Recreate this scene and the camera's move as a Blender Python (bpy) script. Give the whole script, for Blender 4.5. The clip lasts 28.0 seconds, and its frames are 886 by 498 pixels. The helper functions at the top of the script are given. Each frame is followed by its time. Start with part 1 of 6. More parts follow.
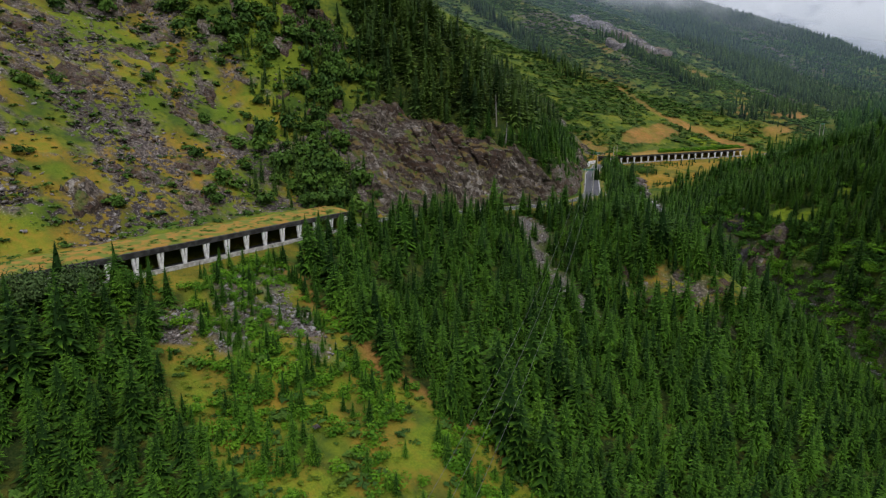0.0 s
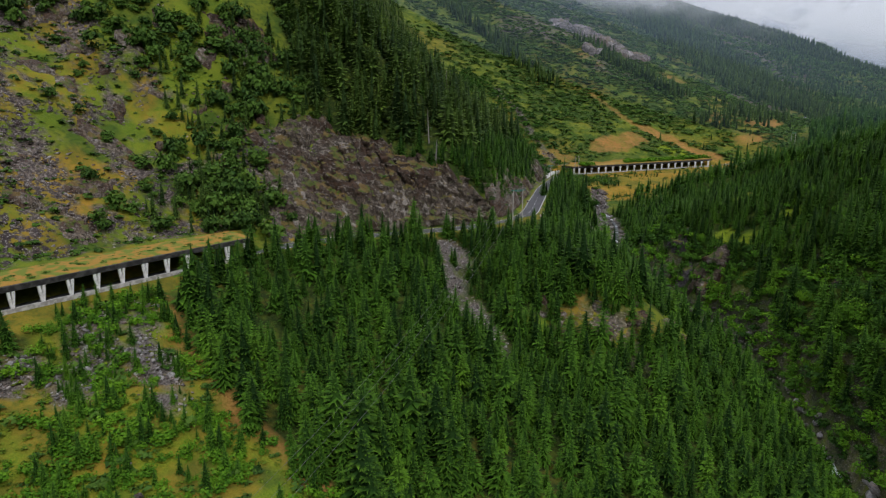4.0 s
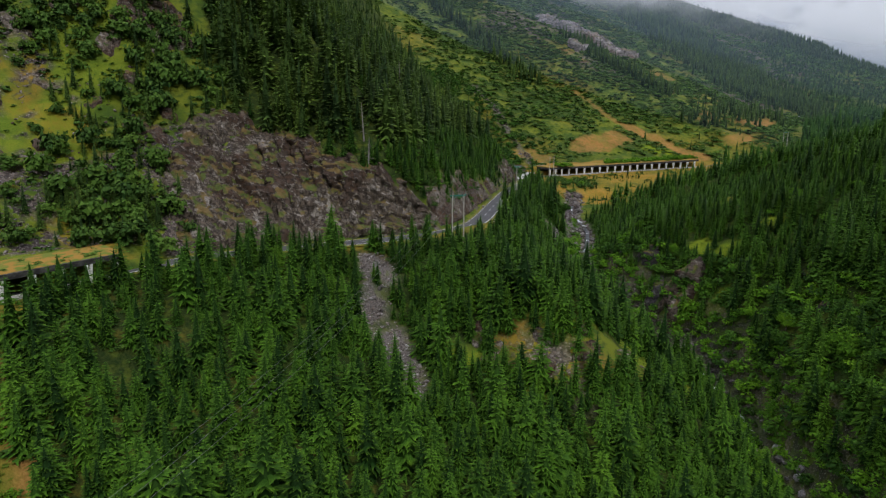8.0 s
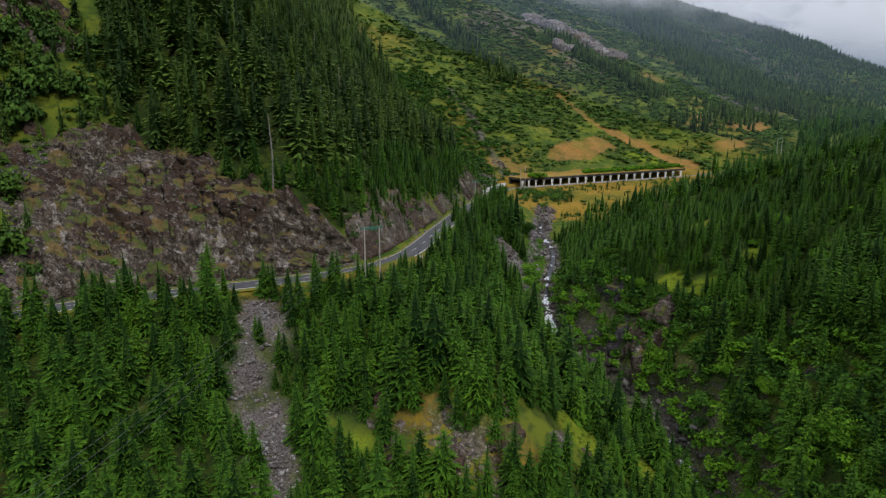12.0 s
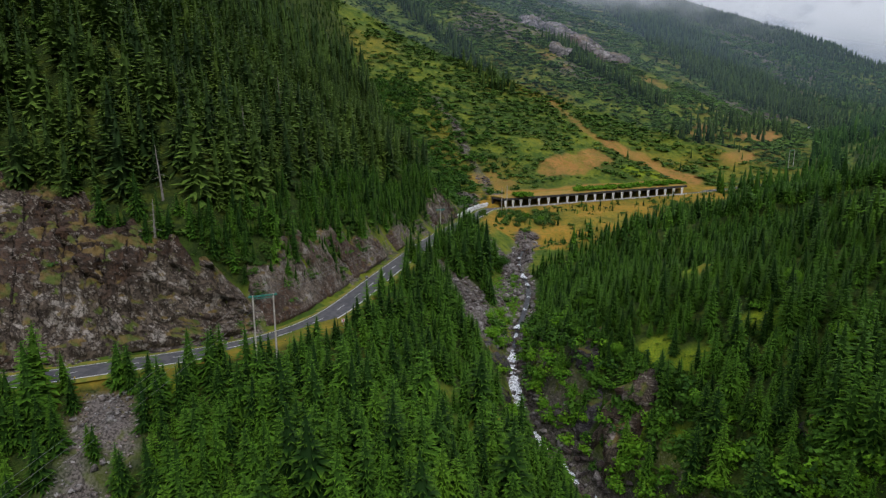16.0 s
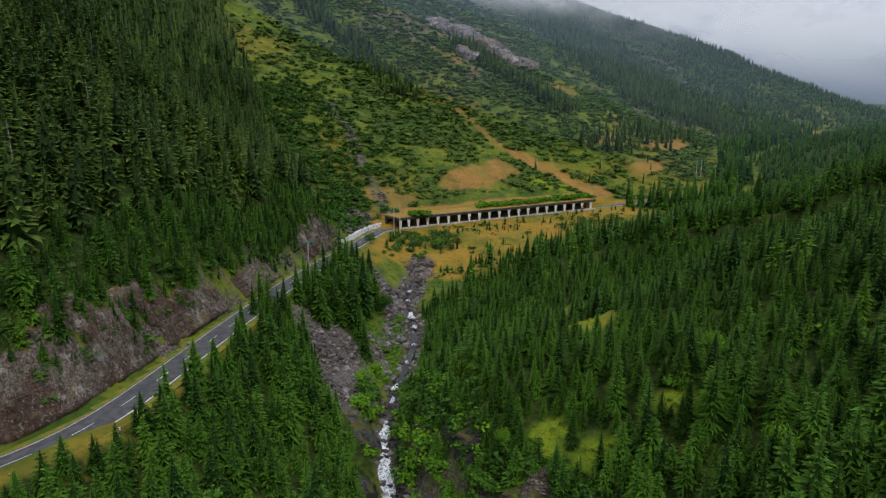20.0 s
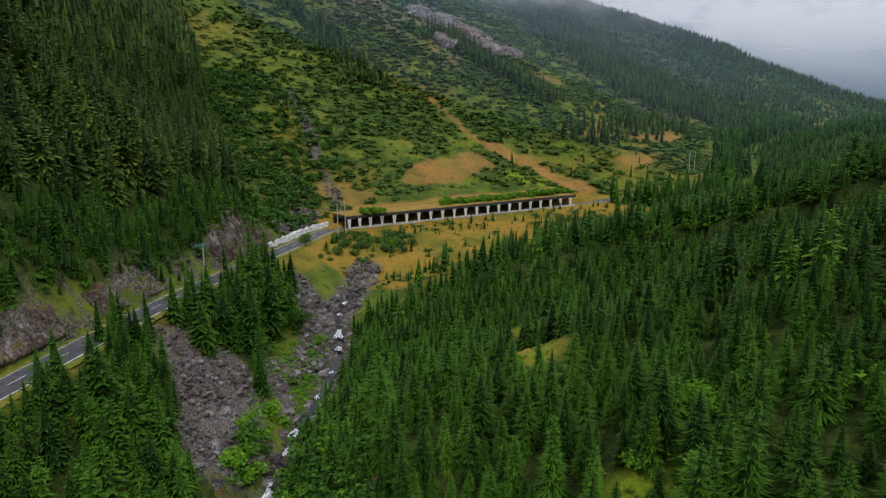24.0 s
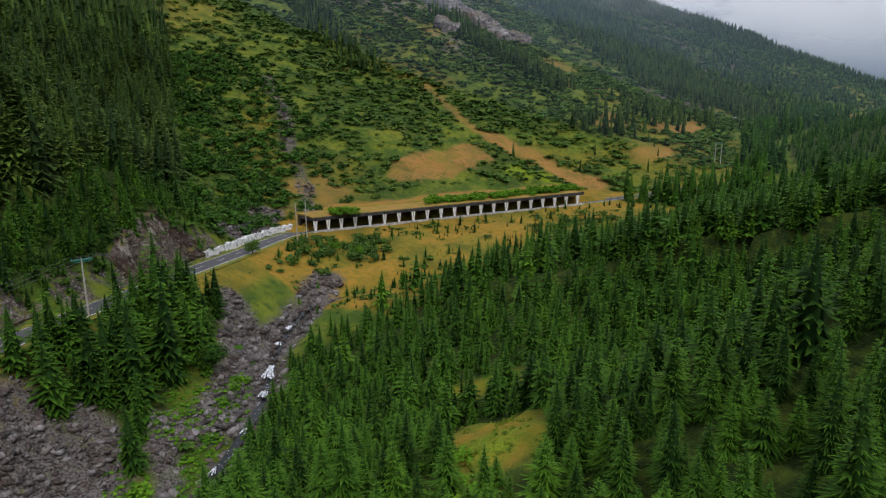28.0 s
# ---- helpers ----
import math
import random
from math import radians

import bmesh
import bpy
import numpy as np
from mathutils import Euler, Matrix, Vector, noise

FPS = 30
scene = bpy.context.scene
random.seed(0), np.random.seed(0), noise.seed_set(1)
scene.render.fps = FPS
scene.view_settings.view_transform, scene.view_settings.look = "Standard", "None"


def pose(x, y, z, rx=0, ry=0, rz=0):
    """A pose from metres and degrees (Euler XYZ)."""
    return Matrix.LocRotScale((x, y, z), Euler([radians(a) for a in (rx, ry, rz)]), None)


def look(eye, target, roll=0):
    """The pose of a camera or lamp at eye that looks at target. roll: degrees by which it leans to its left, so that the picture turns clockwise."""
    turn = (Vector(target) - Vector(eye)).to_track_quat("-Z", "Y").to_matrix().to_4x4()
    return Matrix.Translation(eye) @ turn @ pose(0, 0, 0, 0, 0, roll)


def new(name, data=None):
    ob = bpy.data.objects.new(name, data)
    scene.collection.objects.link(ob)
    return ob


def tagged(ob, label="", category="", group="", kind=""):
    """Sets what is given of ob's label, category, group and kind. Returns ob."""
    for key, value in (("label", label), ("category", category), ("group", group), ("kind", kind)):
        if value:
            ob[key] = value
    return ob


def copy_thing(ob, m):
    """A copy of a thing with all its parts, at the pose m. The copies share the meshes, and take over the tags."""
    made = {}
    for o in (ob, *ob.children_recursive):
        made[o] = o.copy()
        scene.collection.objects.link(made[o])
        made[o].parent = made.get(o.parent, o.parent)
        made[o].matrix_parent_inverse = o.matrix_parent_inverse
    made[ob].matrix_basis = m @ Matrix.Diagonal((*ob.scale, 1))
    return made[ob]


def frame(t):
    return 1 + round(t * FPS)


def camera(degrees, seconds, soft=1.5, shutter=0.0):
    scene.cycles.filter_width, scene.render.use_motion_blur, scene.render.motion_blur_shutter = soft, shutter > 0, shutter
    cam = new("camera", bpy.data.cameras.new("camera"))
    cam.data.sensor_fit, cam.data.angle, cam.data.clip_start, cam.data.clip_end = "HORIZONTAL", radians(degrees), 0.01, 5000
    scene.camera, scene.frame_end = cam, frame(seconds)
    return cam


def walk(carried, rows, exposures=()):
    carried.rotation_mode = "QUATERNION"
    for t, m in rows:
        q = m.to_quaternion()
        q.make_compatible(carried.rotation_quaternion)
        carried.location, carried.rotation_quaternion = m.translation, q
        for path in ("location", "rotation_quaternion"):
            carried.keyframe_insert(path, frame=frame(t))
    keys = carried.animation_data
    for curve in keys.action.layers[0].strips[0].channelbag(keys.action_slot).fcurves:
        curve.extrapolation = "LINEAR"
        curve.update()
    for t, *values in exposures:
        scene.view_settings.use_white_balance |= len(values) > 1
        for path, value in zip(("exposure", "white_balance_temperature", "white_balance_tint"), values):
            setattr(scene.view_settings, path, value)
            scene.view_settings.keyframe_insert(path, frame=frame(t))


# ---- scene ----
cam = camera(72.03, 28.0, soft=1.3)


def aimed(x, y, z, yaw, pitch, roll):
    """A pose from a place, the turn to the left from +y, the tilt up and the lean, in degrees."""
    a, b = radians(yaw), radians(pitch)
    ahead = Vector((-math.sin(a) * math.cos(b), math.cos(a) * math.cos(b), math.sin(b)))
    return look((x, y, z), Vector((x, y, z)) + 100 * ahead, roll)


# seconds, x, y, z, yaw, pitch, roll
PATH = [
    (0.0, 0.06, 0.02, 100.01, 33.934, -12.414, -0.20),
    (0.5, 2.04, 2.55, 99.95, 33.906, -12.409, -0.15),
    (1.0, 3.80, 5.18, 100.06, 33.832, -12.438, -0.10),
    (1.5, 5.50, 7.86, 100.41, 33.748, -12.438, -0.05),
    (2.0, 7.30, 10.55, 100.98, 33.663, -12.471, -0.00),
    (2.5, 9.19, 13.51, 101.95, 33.639, -12.474, 0.05),
    (3.0, 11.10, 16.57, 103.37, 33.642, -12.499, 0.12),
    (3.5, 12.91, 19.55, 104.92, 33.595, -12.544, 0.18),
    (4.0, 14.56, 22.40, 106.08, 33.510, -12.496, 0.18),
    (4.5, 15.79, 25.36, 106.59, 33.422, -12.490, 0.22),
    (5.0, 16.51, 28.96, 106.65, 33.347, -12.485, 0.21),
    (5.5, 16.81, 33.07, 106.39, 33.294, -12.482, 0.21),
    (6.0, 16.81, 37.55, 105.95, 33.271, -12.479, 0.24),
    (6.5, 16.58, 42.25, 105.43, 33.287, -12.477, 0.28),
    (7.0, 16.25, 47.04, 104.91, 33.351, -12.477, 0.22),
    (7.5, 16.12, 51.78, 104.45, 33.368, -12.436, 0.24),
    (8.0, 16.25, 56.48, 104.10, 33.372, -12.445, 0.23),
    (8.5, 16.40, 61.27, 103.87, 33.391, -12.508, 0.16),
    (9.0, 16.50, 66.04, 103.73, 33.381, -12.557, 0.15),
    (9.5, 16.56, 70.79, 103.91, 33.356, -12.490, 0.14),
    (10.0, 16.56, 75.61, 104.41, 33.324, -12.417, 0.11),
    (10.5, 16.55, 80.32, 105.05, 33.308, -12.365, 0.09),
    (11.0, 16.50, 85.07, 105.81, 33.287, -12.338, 0.13),
    (11.5, 16.46, 90.02, 106.64, 33.309, -12.371, 0.08),
    (12.0, 16.48, 94.98, 107.57, 33.398, -12.395, 0.08),
    (12.5, 16.66, 99.83, 108.53, 33.566, -12.366, 0.05),
    (13.0, 16.83, 104.65, 109.36, 33.809, -12.317, 0.03),
    (13.5, 16.87, 109.46, 110.12, 33.882, -12.282, 0.02),
    (14.0, 16.68, 114.27, 110.86, 33.880, -12.261, 0.02),
    (14.5, 16.15, 119.11, 111.59, 33.897, -12.255, -0.00),
    (15.0, 15.15, 124.00, 112.37, 34.028, -12.262, -0.06),
    (15.5, 14.03, 128.92, 113.16, 34.210, -12.292, -0.08),
    (16.0, 12.84, 133.78, 113.84, 34.340, -12.263, -0.11),
    (16.5, 11.65, 138.60, 114.47, 34.436, -12.246, -0.23),
    (17.0, 10.57, 143.50, 115.13, 34.572, -12.213, -0.25),
    (17.5, 9.57, 148.39, 115.88, 34.679, -12.203, -0.33),
    (18.0, 8.61, 153.38, 116.57, 34.448, -12.110, -0.39),
    (18.5, 7.80, 158.30, 116.96, 31.665, -11.994, -0.12),
    (19.0, 7.28, 163.06, 117.07, 28.316, -11.947, 0.30),
    (19.5, 7.01, 167.94, 117.19, 27.261, -11.962, 0.25),
    (20.0, 6.97, 172.87, 117.20, 27.073, -12.019, 0.15),
    (20.5, 6.88, 177.74, 116.81, 26.940, -11.985, 0.10),
    (21.0, 6.84, 182.64, 116.14, 26.876, -11.961, 0.03),
    (21.5, 6.79, 187.59, 115.32, 26.857, -11.937, 0.02),
    (22.0, 6.73, 192.55, 114.27, 26.851, -11.943, -0.00),
    (22.5, 6.67, 197.53, 113.14, 26.854, -11.965, -0.03),
    (23.0, 6.60, 202.54, 112.05, 26.863, -11.991, -0.07),
    (23.5, 6.52, 207.60, 111.13, 26.875, -12.006, -0.11),
    (24.0, 6.43, 212.71, 110.54, 26.887, -11.998, -0.11),
    (24.5, 6.24, 217.85, 110.05, 26.904, -12.061, -0.13),
    (25.0, 5.93, 222.93, 109.61, 26.939, -12.116, -0.18),
    (25.5, 5.53, 227.88, 109.20, 27.074, -12.158, -0.22),
    (26.0, 4.93, 232.81, 108.78, 27.766, -12.241, -0.31),
    (26.5, 4.10, 237.67, 108.25, 28.244, -12.283, -0.33),
    (27.0, 2.98, 242.45, 107.80, 28.341, -12.347, -0.33),
    (27.5, 1.68, 247.21, 107.31, 28.387, -12.416, -0.31),
    (28.0, 0.10, 251.83, 106.75, 28.433, -12.422, -0.27),
]
walk(cam, [(row[0], aimed(*row[1:])) for row in PATH], ((0.0, -0.07), (28.0, -0.12)))

# ---- world, sun ----
SUN_EL, SUN_AZ = radians(50), radians(125)
world = bpy.data.worlds.new("overcast_sky")
scene.world = world
world.use_nodes = True
wn, wl = world.node_tree.nodes, world.node_tree.links
wn.clear()
w_out, w_bg, w_mix = wn.new("ShaderNodeOutputWorld"), wn.new("ShaderNodeBackground"), wn.new("ShaderNodeMix")
w_sky, w_co, w_map = wn.new("ShaderNodeTexSky"), wn.new("ShaderNodeTexCoord"), wn.new("ShaderNodeMapping")
w_noise, w_ramp = wn.new("ShaderNodeTexNoise"), wn.new("ShaderNodeValToRGB")
w_sky.sky_type, w_sky.sun_disc, w_sky.sun_elevation, w_sky.sun_rotation = "NISHITA", False, SUN_EL, SUN_AZ
w_mix.data_type = "RGBA"
w_mix.inputs["Factor"].default_value = 0.88
w_map.inputs["Scale"].default_value = (1.0, 1.0, 2.6)
w_noise.inputs["Scale"].default_value, w_noise.inputs["Detail"].default_value = 2.0, 3
w_ramp.color_ramp.elements[0].position, w_ramp.color_ramp.elements[0].color = 0.33, (7.2, 7.6, 9.4, 1)
w_ramp.color_ramp.elements[1].position, w_ramp.color_ramp.elements[1].color = 0.68, (12.5, 12.6, 14.4, 1)
wl.new(w_co.outputs["Generated"], w_map.inputs["Vector"])
wl.new(w_map.outputs["Vector"], w_noise.inputs["Vector"])
wl.new(w_noise.outputs["Fac"], w_ramp.inputs["Fac"])
wl.new(w_sky.outputs["Color"], w_mix.inputs["A"])
w_sep, w_rise, w_mul = wn.new("ShaderNodeSeparateXYZ"), wn.new("ShaderNodeMapRange"), wn.new("ShaderNodeMix")
w_mul.data_type, w_mul.blend_type = "RGBA", "MULTIPLY"
w_mul.inputs["Factor"].default_value = 1.0
for key, v in (("From Min", 0.02), ("From Max", 0.75), ("To Min", 0.72), ("To Max", 1.22)):
    w_rise.inputs[key].default_value = v
wl.new(w_co.outputs["Generated"], w_sep.inputs[0])
wl.new(w_sep.outputs["Z"], w_rise.inputs["Value"])
wl.new(w_ramp.outputs["Color"], w_mul.inputs["A"])
wl.new(w_rise.outputs["Result"], w_mul.inputs["B"])
wl.new(w_mul.outputs["Result"], w_mix.inputs["B"])
wl.new(w_mix.outputs["Result"], w_bg.inputs["Color"])
w_bg.inputs["Strength"].default_value = 0.1
wl.new(w_bg.outputs["Background"], w_out.inputs["Surface"])

sun = new("sun", bpy.data.lights.new("sun", "SUN"))
sun.data.energy, sun.data.angle, sun.data.color = 1.5, radians(10), (1.0, 0.97, 0.94)
sun.matrix_world = look((math.sin(SUN_AZ) * math.cos(SUN_EL) * 100, math.cos(SUN_AZ) * math.cos(SUN_EL) * 100, math.sin(SUN_EL) * 100), (0, 0, 0))

# ---- materials ----
def shader(name, rough=0.85, spec=0.25):
    m = bpy.data.materials.new(name)
    m.use_nodes = True
    b = m.node_tree.nodes["Principled BSDF"]
    b.inputs["Roughness"].default_value, b.inputs["Specular IOR Level"].default_value = rough, spec
    return m, m.node_tree.nodes, m.node_tree.links, b


def mixed(m, fac, a, b):
    """A colour mix; each of fac, a and b is a socket or a value."""
    n = m.node_tree.nodes.new("ShaderNodeMix")
    n.data_type = "RGBA"
    for key, v in (("Factor", fac), ("A", a), ("B", b)):
        if isinstance(v, bpy.types.NodeSocket):
            m.node_tree.links.new(v, n.inputs[key])
        else:
            n.inputs[key].default_value = (*v, 1) if key != "Factor" else v
    return n.outputs["Result"]


def grain(m, scale, detail=4, stretch=(1, 1, 1), turn=(0, 0, 0)):
    n = m.node_tree.nodes
    co, mp, tx = n.new("ShaderNodeTexCoord"), n.new("ShaderNodeMapping"), n.new("ShaderNodeTexNoise")
    mp.inputs["Scale"].default_value, mp.inputs["Rotation"].default_value = stretch, turn
    tx.inputs["Scale"].default_value, tx.inputs["Detail"].default_value = scale, detail
    m.node_tree.links.new(co.outputs["Object"], mp.inputs["Vector"])
    m.node_tree.links.new(mp.outputs["Vector"], tx.inputs["Vector"])
    return tx.outputs["Fac"]


def span(m, value, low, high, a=0.0, b=1.0):
    n = m.node_tree.nodes.new("ShaderNodeMapRange")
    n.interpolation_type = "SMOOTHSTEP"
    for key, v in (("From Min", low), ("From Max", high), ("To Min", a), ("To Max", b)):
        n.inputs[key].default_value = v
    m.node_tree.links.new(value, n.inputs["Value"])
    return n.outputs["Result"]


def calc(m, op, a, b):
    n = m.node_tree.nodes.new("ShaderNodeMath")
    n.operation = op
    for k, v in enumerate((a, b)):
        if isinstance(v, bpy.types.NodeSocket):
            m.node_tree.links.new(v, n.inputs[k])
        else:
            n.inputs[k].default_value = v
    return n.outputs[0]


def mask(m, name):
    n = m.node_tree.nodes.new("ShaderNodeAttribute")
    n.attribute_name = name
    return n.outputs["Fac"]


def relief(m, b, height, strength, distance):
    n = m.node_tree.nodes.new("ShaderNodeBump")
    n.inputs["Strength"].default_value, n.inputs["Distance"].default_value = strength, distance
    m.node_tree.links.new(height, n.inputs["Height"])
    m.node_tree.links.new(n.outputs["Normal"], b.inputs["Normal"])


def foliage(name, dark, mid, light, rough=0.7, own=False):
    """Leaves or needles: a tint for each plant, lighter at the young tips; the crown's inner shade is put into the
    colour.
    """
    m, n, l, b = shader(name, rough, 0.08)
    tint = n.new("ShaderNodeObjectInfo").outputs["Random"] if own else mask(m, "tint")
    c = mixed(m, span(m, tint, 0.05, 0.9), dark, mid)
    c = mixed(m, span(m, tint, 0.9, 1.0, 0.0, 0.35), c, light)
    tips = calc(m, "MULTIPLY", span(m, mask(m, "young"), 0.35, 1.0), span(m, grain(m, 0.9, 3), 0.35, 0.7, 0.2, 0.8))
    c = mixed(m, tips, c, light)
    # inner foliage darkened further: the crown's own shade painted in
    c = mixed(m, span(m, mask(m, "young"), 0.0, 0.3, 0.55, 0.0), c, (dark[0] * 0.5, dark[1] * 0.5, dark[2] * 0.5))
    needles = grain(m, 6.0, 3) if not own else grain(m, 45.0, 3, (1, 1, 1.3))
    c = mixed(m, span(m, needles, 0.45, 0.62, 0.0, 0.45), c, (dark[0] * 0.6, dark[1] * 0.6, dark[2] * 0.6))
    l.new(c, b.inputs["Base Color"])
    return m


def rock(name, dark, mid, pale, moss=0.35, scale=1.0, bare=0.6, loose=False):
    """Fractured rock: brown and grey zones, long thin cracks, pale faces, water streaks, and grass on its ledges."""
    m, n, l, b = shader(name, 0.8, 0.3)
    zone, blot, fine = grain(m, 0.06 * scale, 4), grain(m, 0.33 * scale, 8, (0.45, 1.1, 1.1), (0.5, 0.6, 0.5)), grain(m, 2.6 * scale, 6)
    streak = grain(m, 0.45 * scale, 5, (1.2, 1.2, 0.16))
    bed = grain(m, 0.9 * scale, 6, (0.16, 1.1, 1.1), (0.5, 0.6, 0.5))
    joint = grain(m, 0.5 * scale, 4, (0.9, 0.9, 0.14), (-0.5, 0.35, 0.2))
    cracks = calc(m, "MAXIMUM", span(m, calc(m, "ABSOLUTE", calc(m, "SUBTRACT", bed, 0.5), 0), 0.004, 0.026, 0.9, 0.0),
                  span(m, calc(m, "ABSOLUTE", calc(m, "SUBTRACT", joint, 0.52), 0), 0.003, 0.016, 0.8, 0.0))
    c = mixed(m, span(m, zone, 0.44, 0.56), (dark[0] * 1.7, dark[1] * 1.3, dark[2] * 1.1), mid)
    c = mixed(m, span(m, bed, 0.47, 0.53, 0.0, 0.5), c, dark)
    c = mixed(m, calc(m, "MULTIPLY", span(m, blot, 0.56, 0.60), span(m, zone, 0.46, 0.58, 0.05, 0.7)), c, pale)
    c = mixed(m, calc(m, "MULTIPLY", span(m, streak, 0.52, 0.58), 0.6), c, dark)
    c = mixed(m, calc(m, "MULTIPLY", span(m, fine, 0.5, 0.66), 0.45), c, dark)
    c = mixed(m, calc(m, "MULTIPLY", span(m, bed, 0.54, 0.60), span(m, fine, 0.44, 0.56, 0.0, 0.4)), c, pale)
    c = mixed(m, calc(m, "MULTIPLY", cracks, 0.75), c, (dark[0] * 0.4, dark[1] * 0.4, dark[2] * 0.4))
    geo, up = n.new("ShaderNodeNewGeometry"), n.new("ShaderNodeSeparateXYZ")
    if loose:
        each = calc(m, "FRACT", calc(m, "ADD", geo.outputs["Random Per Island"], n.new("ShaderNodeObjectInfo").outputs["Random"]), 0)
        c = mixed(m, span(m, each, 0.0, 0.45, 0.6, 0.0), c, dark)
        c = mixed(m, span(m, each, 0.6, 1.0, 0.0, 0.7), c, pale)
    l.new(geo.outputs["Normal"], up.inputs[0])
    green = calc(m, "MULTIPLY", span(m, up.outputs["Z"], bare, bare + 0.2), span(m, grain(m, 0.2 * scale, 7), 0.50, 0.55))
    c = mixed(m, calc(m, "MULTIPLY", green, moss), c, mixed(m, span(m, blot, 0.4, 0.6), (0.075, 0.105, 0.014), (0.15, 0.10, 0.028)))
    l.new(c, b.inputs["Base Color"])
    relief(m, b, calc(m, "SUBTRACT", calc(m, "ADD", bed, calc(m, "MULTIPLY", fine, 0.45)), calc(m, "MULTIPLY", cracks, 0.4)), 1.0, 0.7 / scale)
    return m


def plain(name, a, c2, scale=2.0, rough=0.8, metal=0.0, bump=0.0, spec=0.3, low=0.4, high=0.62):
    m, n, l, b = shader(name, rough, spec)
    b.inputs["Metallic"].default_value = metal
    g = grain(m, scale, 6)
    l.new(mixed(m, span(m, g, low, high), a, c2), b.inputs["Base Color"])
    if bump:
        relief(m, b, g, bump, 0.1)
    return m


def ground_shader():
    m, n, l, b = shader("mountain_ground", 0.95, 0.12)
    big, patch, tuft, fine = grain(m, 0.02, 5), grain(m, 0.11, 5), grain(m, 0.55, 5), grain(m, 2.6, 5)
    c = mixed(m, span(m, patch, 0.36, 0.62), (0.055, 0.095, 0.012), (0.135, 0.160, 0.016))
    c = mixed(m, calc(m, "MULTIPLY", span(m, tuft, 0.45, 0.7), 0.7), c, (0.030, 0.064, 0.013))
    c = mixed(m, calc(m, "MULTIPLY", mask(m, "heath"), span(m, tuft, 0.35, 0.55, 0.3, 0.85)), c, (0.032, 0.066, 0.014))
    dry = calc(m, "MULTIPLY", mask(m, "dry"), span(m, calc(m, "ADD", patch, calc(m, "MULTIPLY", tuft, 0.5)), 0.45, 0.9, 0.4, 1.0))
    c = mixed(m, dry, c, mixed(m, span(m, calc(m, "ADD", calc(m, "MULTIPLY", tuft, 0.6), calc(m, "MULTIPLY", fine, 0.4)), 0.4, 0.6), (0.34, 0.175, 0.026), (0.19, 0.15, 0.020)))
    # woodland soil, plus the gorge's shade painted in the same dark tone
    wood_shade = calc(m, "MULTIPLY", mask(m, "wood_shade"), span(m, tuft, 0.3, 0.6, 0.6, 1.0))
    c = mixed(m, wood_shade, c, mixed(m, span(m, fine, 0.4, 0.6), (0.014, 0.030, 0.006), (0.030, 0.046, 0.010)))
    dirt = calc(m, "MULTIPLY", mask(m, "dirt"), span(m, tuft, 0.3, 0.55, 0.35, 1.0))
    c = mixed(m, dirt, c, mixed(m, span(m, fine, 0.35, 0.65), (0.36, 0.185, 0.055), (0.26, 0.13, 0.035)))
    lush = calc(m, "MULTIPLY", mask(m, "lush"), span(m, tuft, 0.3, 0.6, 0.5, 1.0))
    c = mixed(m, lush, c, mixed(m, span(m, fine, 0.4, 0.6), (0.12, 0.19, 0.012), (0.20, 0.25, 0.015)))
    stone = mixed(m, span(m, fine, 0.36, 0.62), (0.05, 0.043, 0.038), (0.165, 0.145, 0.130))
    c = mixed(m, calc(m, "MULTIPLY", mask(m, "scree"), span(m, tuft, 0.28, 0.45, 0.55, 1.0)), c, stone)
    crumb = grain(m, 1.3, 6, (0.7, 1.0, 1.3), (0.3, 0.4, 0.6))
    cliff = mixed(m, span(m, patch, 0.42, 0.58), (0.050, 0.039, 0.036), (0.125, 0.100, 0.082))
    cliff = mixed(m, span(m, crumb, 0.44, 0.54, 0.75, 0.0), cliff, (0.026, 0.022, 0.022))
    cliff = mixed(m, calc(m, "MULTIPLY", span(m, fine, 0.54, 0.64), span(m, crumb, 0.45, 0.6, 0.2, 0.9)), cliff, (0.34, 0.32, 0.30))
    c = mixed(m, calc(m, "MULTIPLY", mask(m, "rock"), span(m, calc(m, "ADD", tuft, calc(m, "MULTIPLY", patch, 0.6)), 0.68, 0.80)), c, cliff)
    l.new(c, b.inputs["Base Color"])
    relief(m, b, calc(m, "ADD", tuft, calc(m, "MULTIPLY", fine, 0.5)), 0.9, 0.5)
    return m


M_GROUND = ground_shader()
M_PALESTONE = rock("pale_grey_stone", (0.17, 0.16, 0.15), (0.33, 0.31, 0.29), (0.52, 0.50, 0.48), 0.1, 2.0, 0.9, True)
M_CLIFF = rock("cliff_rock", (0.034, 0.024, 0.015), (0.125, 0.098, 0.072), (0.38, 0.345, 0.295), 0.95, 1.0, 0.50)
M_LEDGE = rock("slope_ledge_rock", (0.054, 0.040, 0.028), (0.195, 0.158, 0.118), (0.36, 0.33, 0.29), 0.95, 1.6, 0.58)
M_SLOPESTONE = rock("slope_stone", (0.070, 0.056, 0.050), (0.21, 0.175, 0.155), (0.46, 0.43, 0.40), 0.9, 1.6, 0.75, True)
M_PALECRAG = rock("pale_mountain_crag", (0.10, 0.088, 0.08), (0.26, 0.235, 0.22), (0.46, 0.43, 0.41), 0.6, 0.35, 0.7)
M_STONE = rock("grey_stone", (0.06, 0.053, 0.049), (0.19, 0.170, 0.157), (0.36, 0.335, 0.32), 0.1, 2.0, 0.9, True)
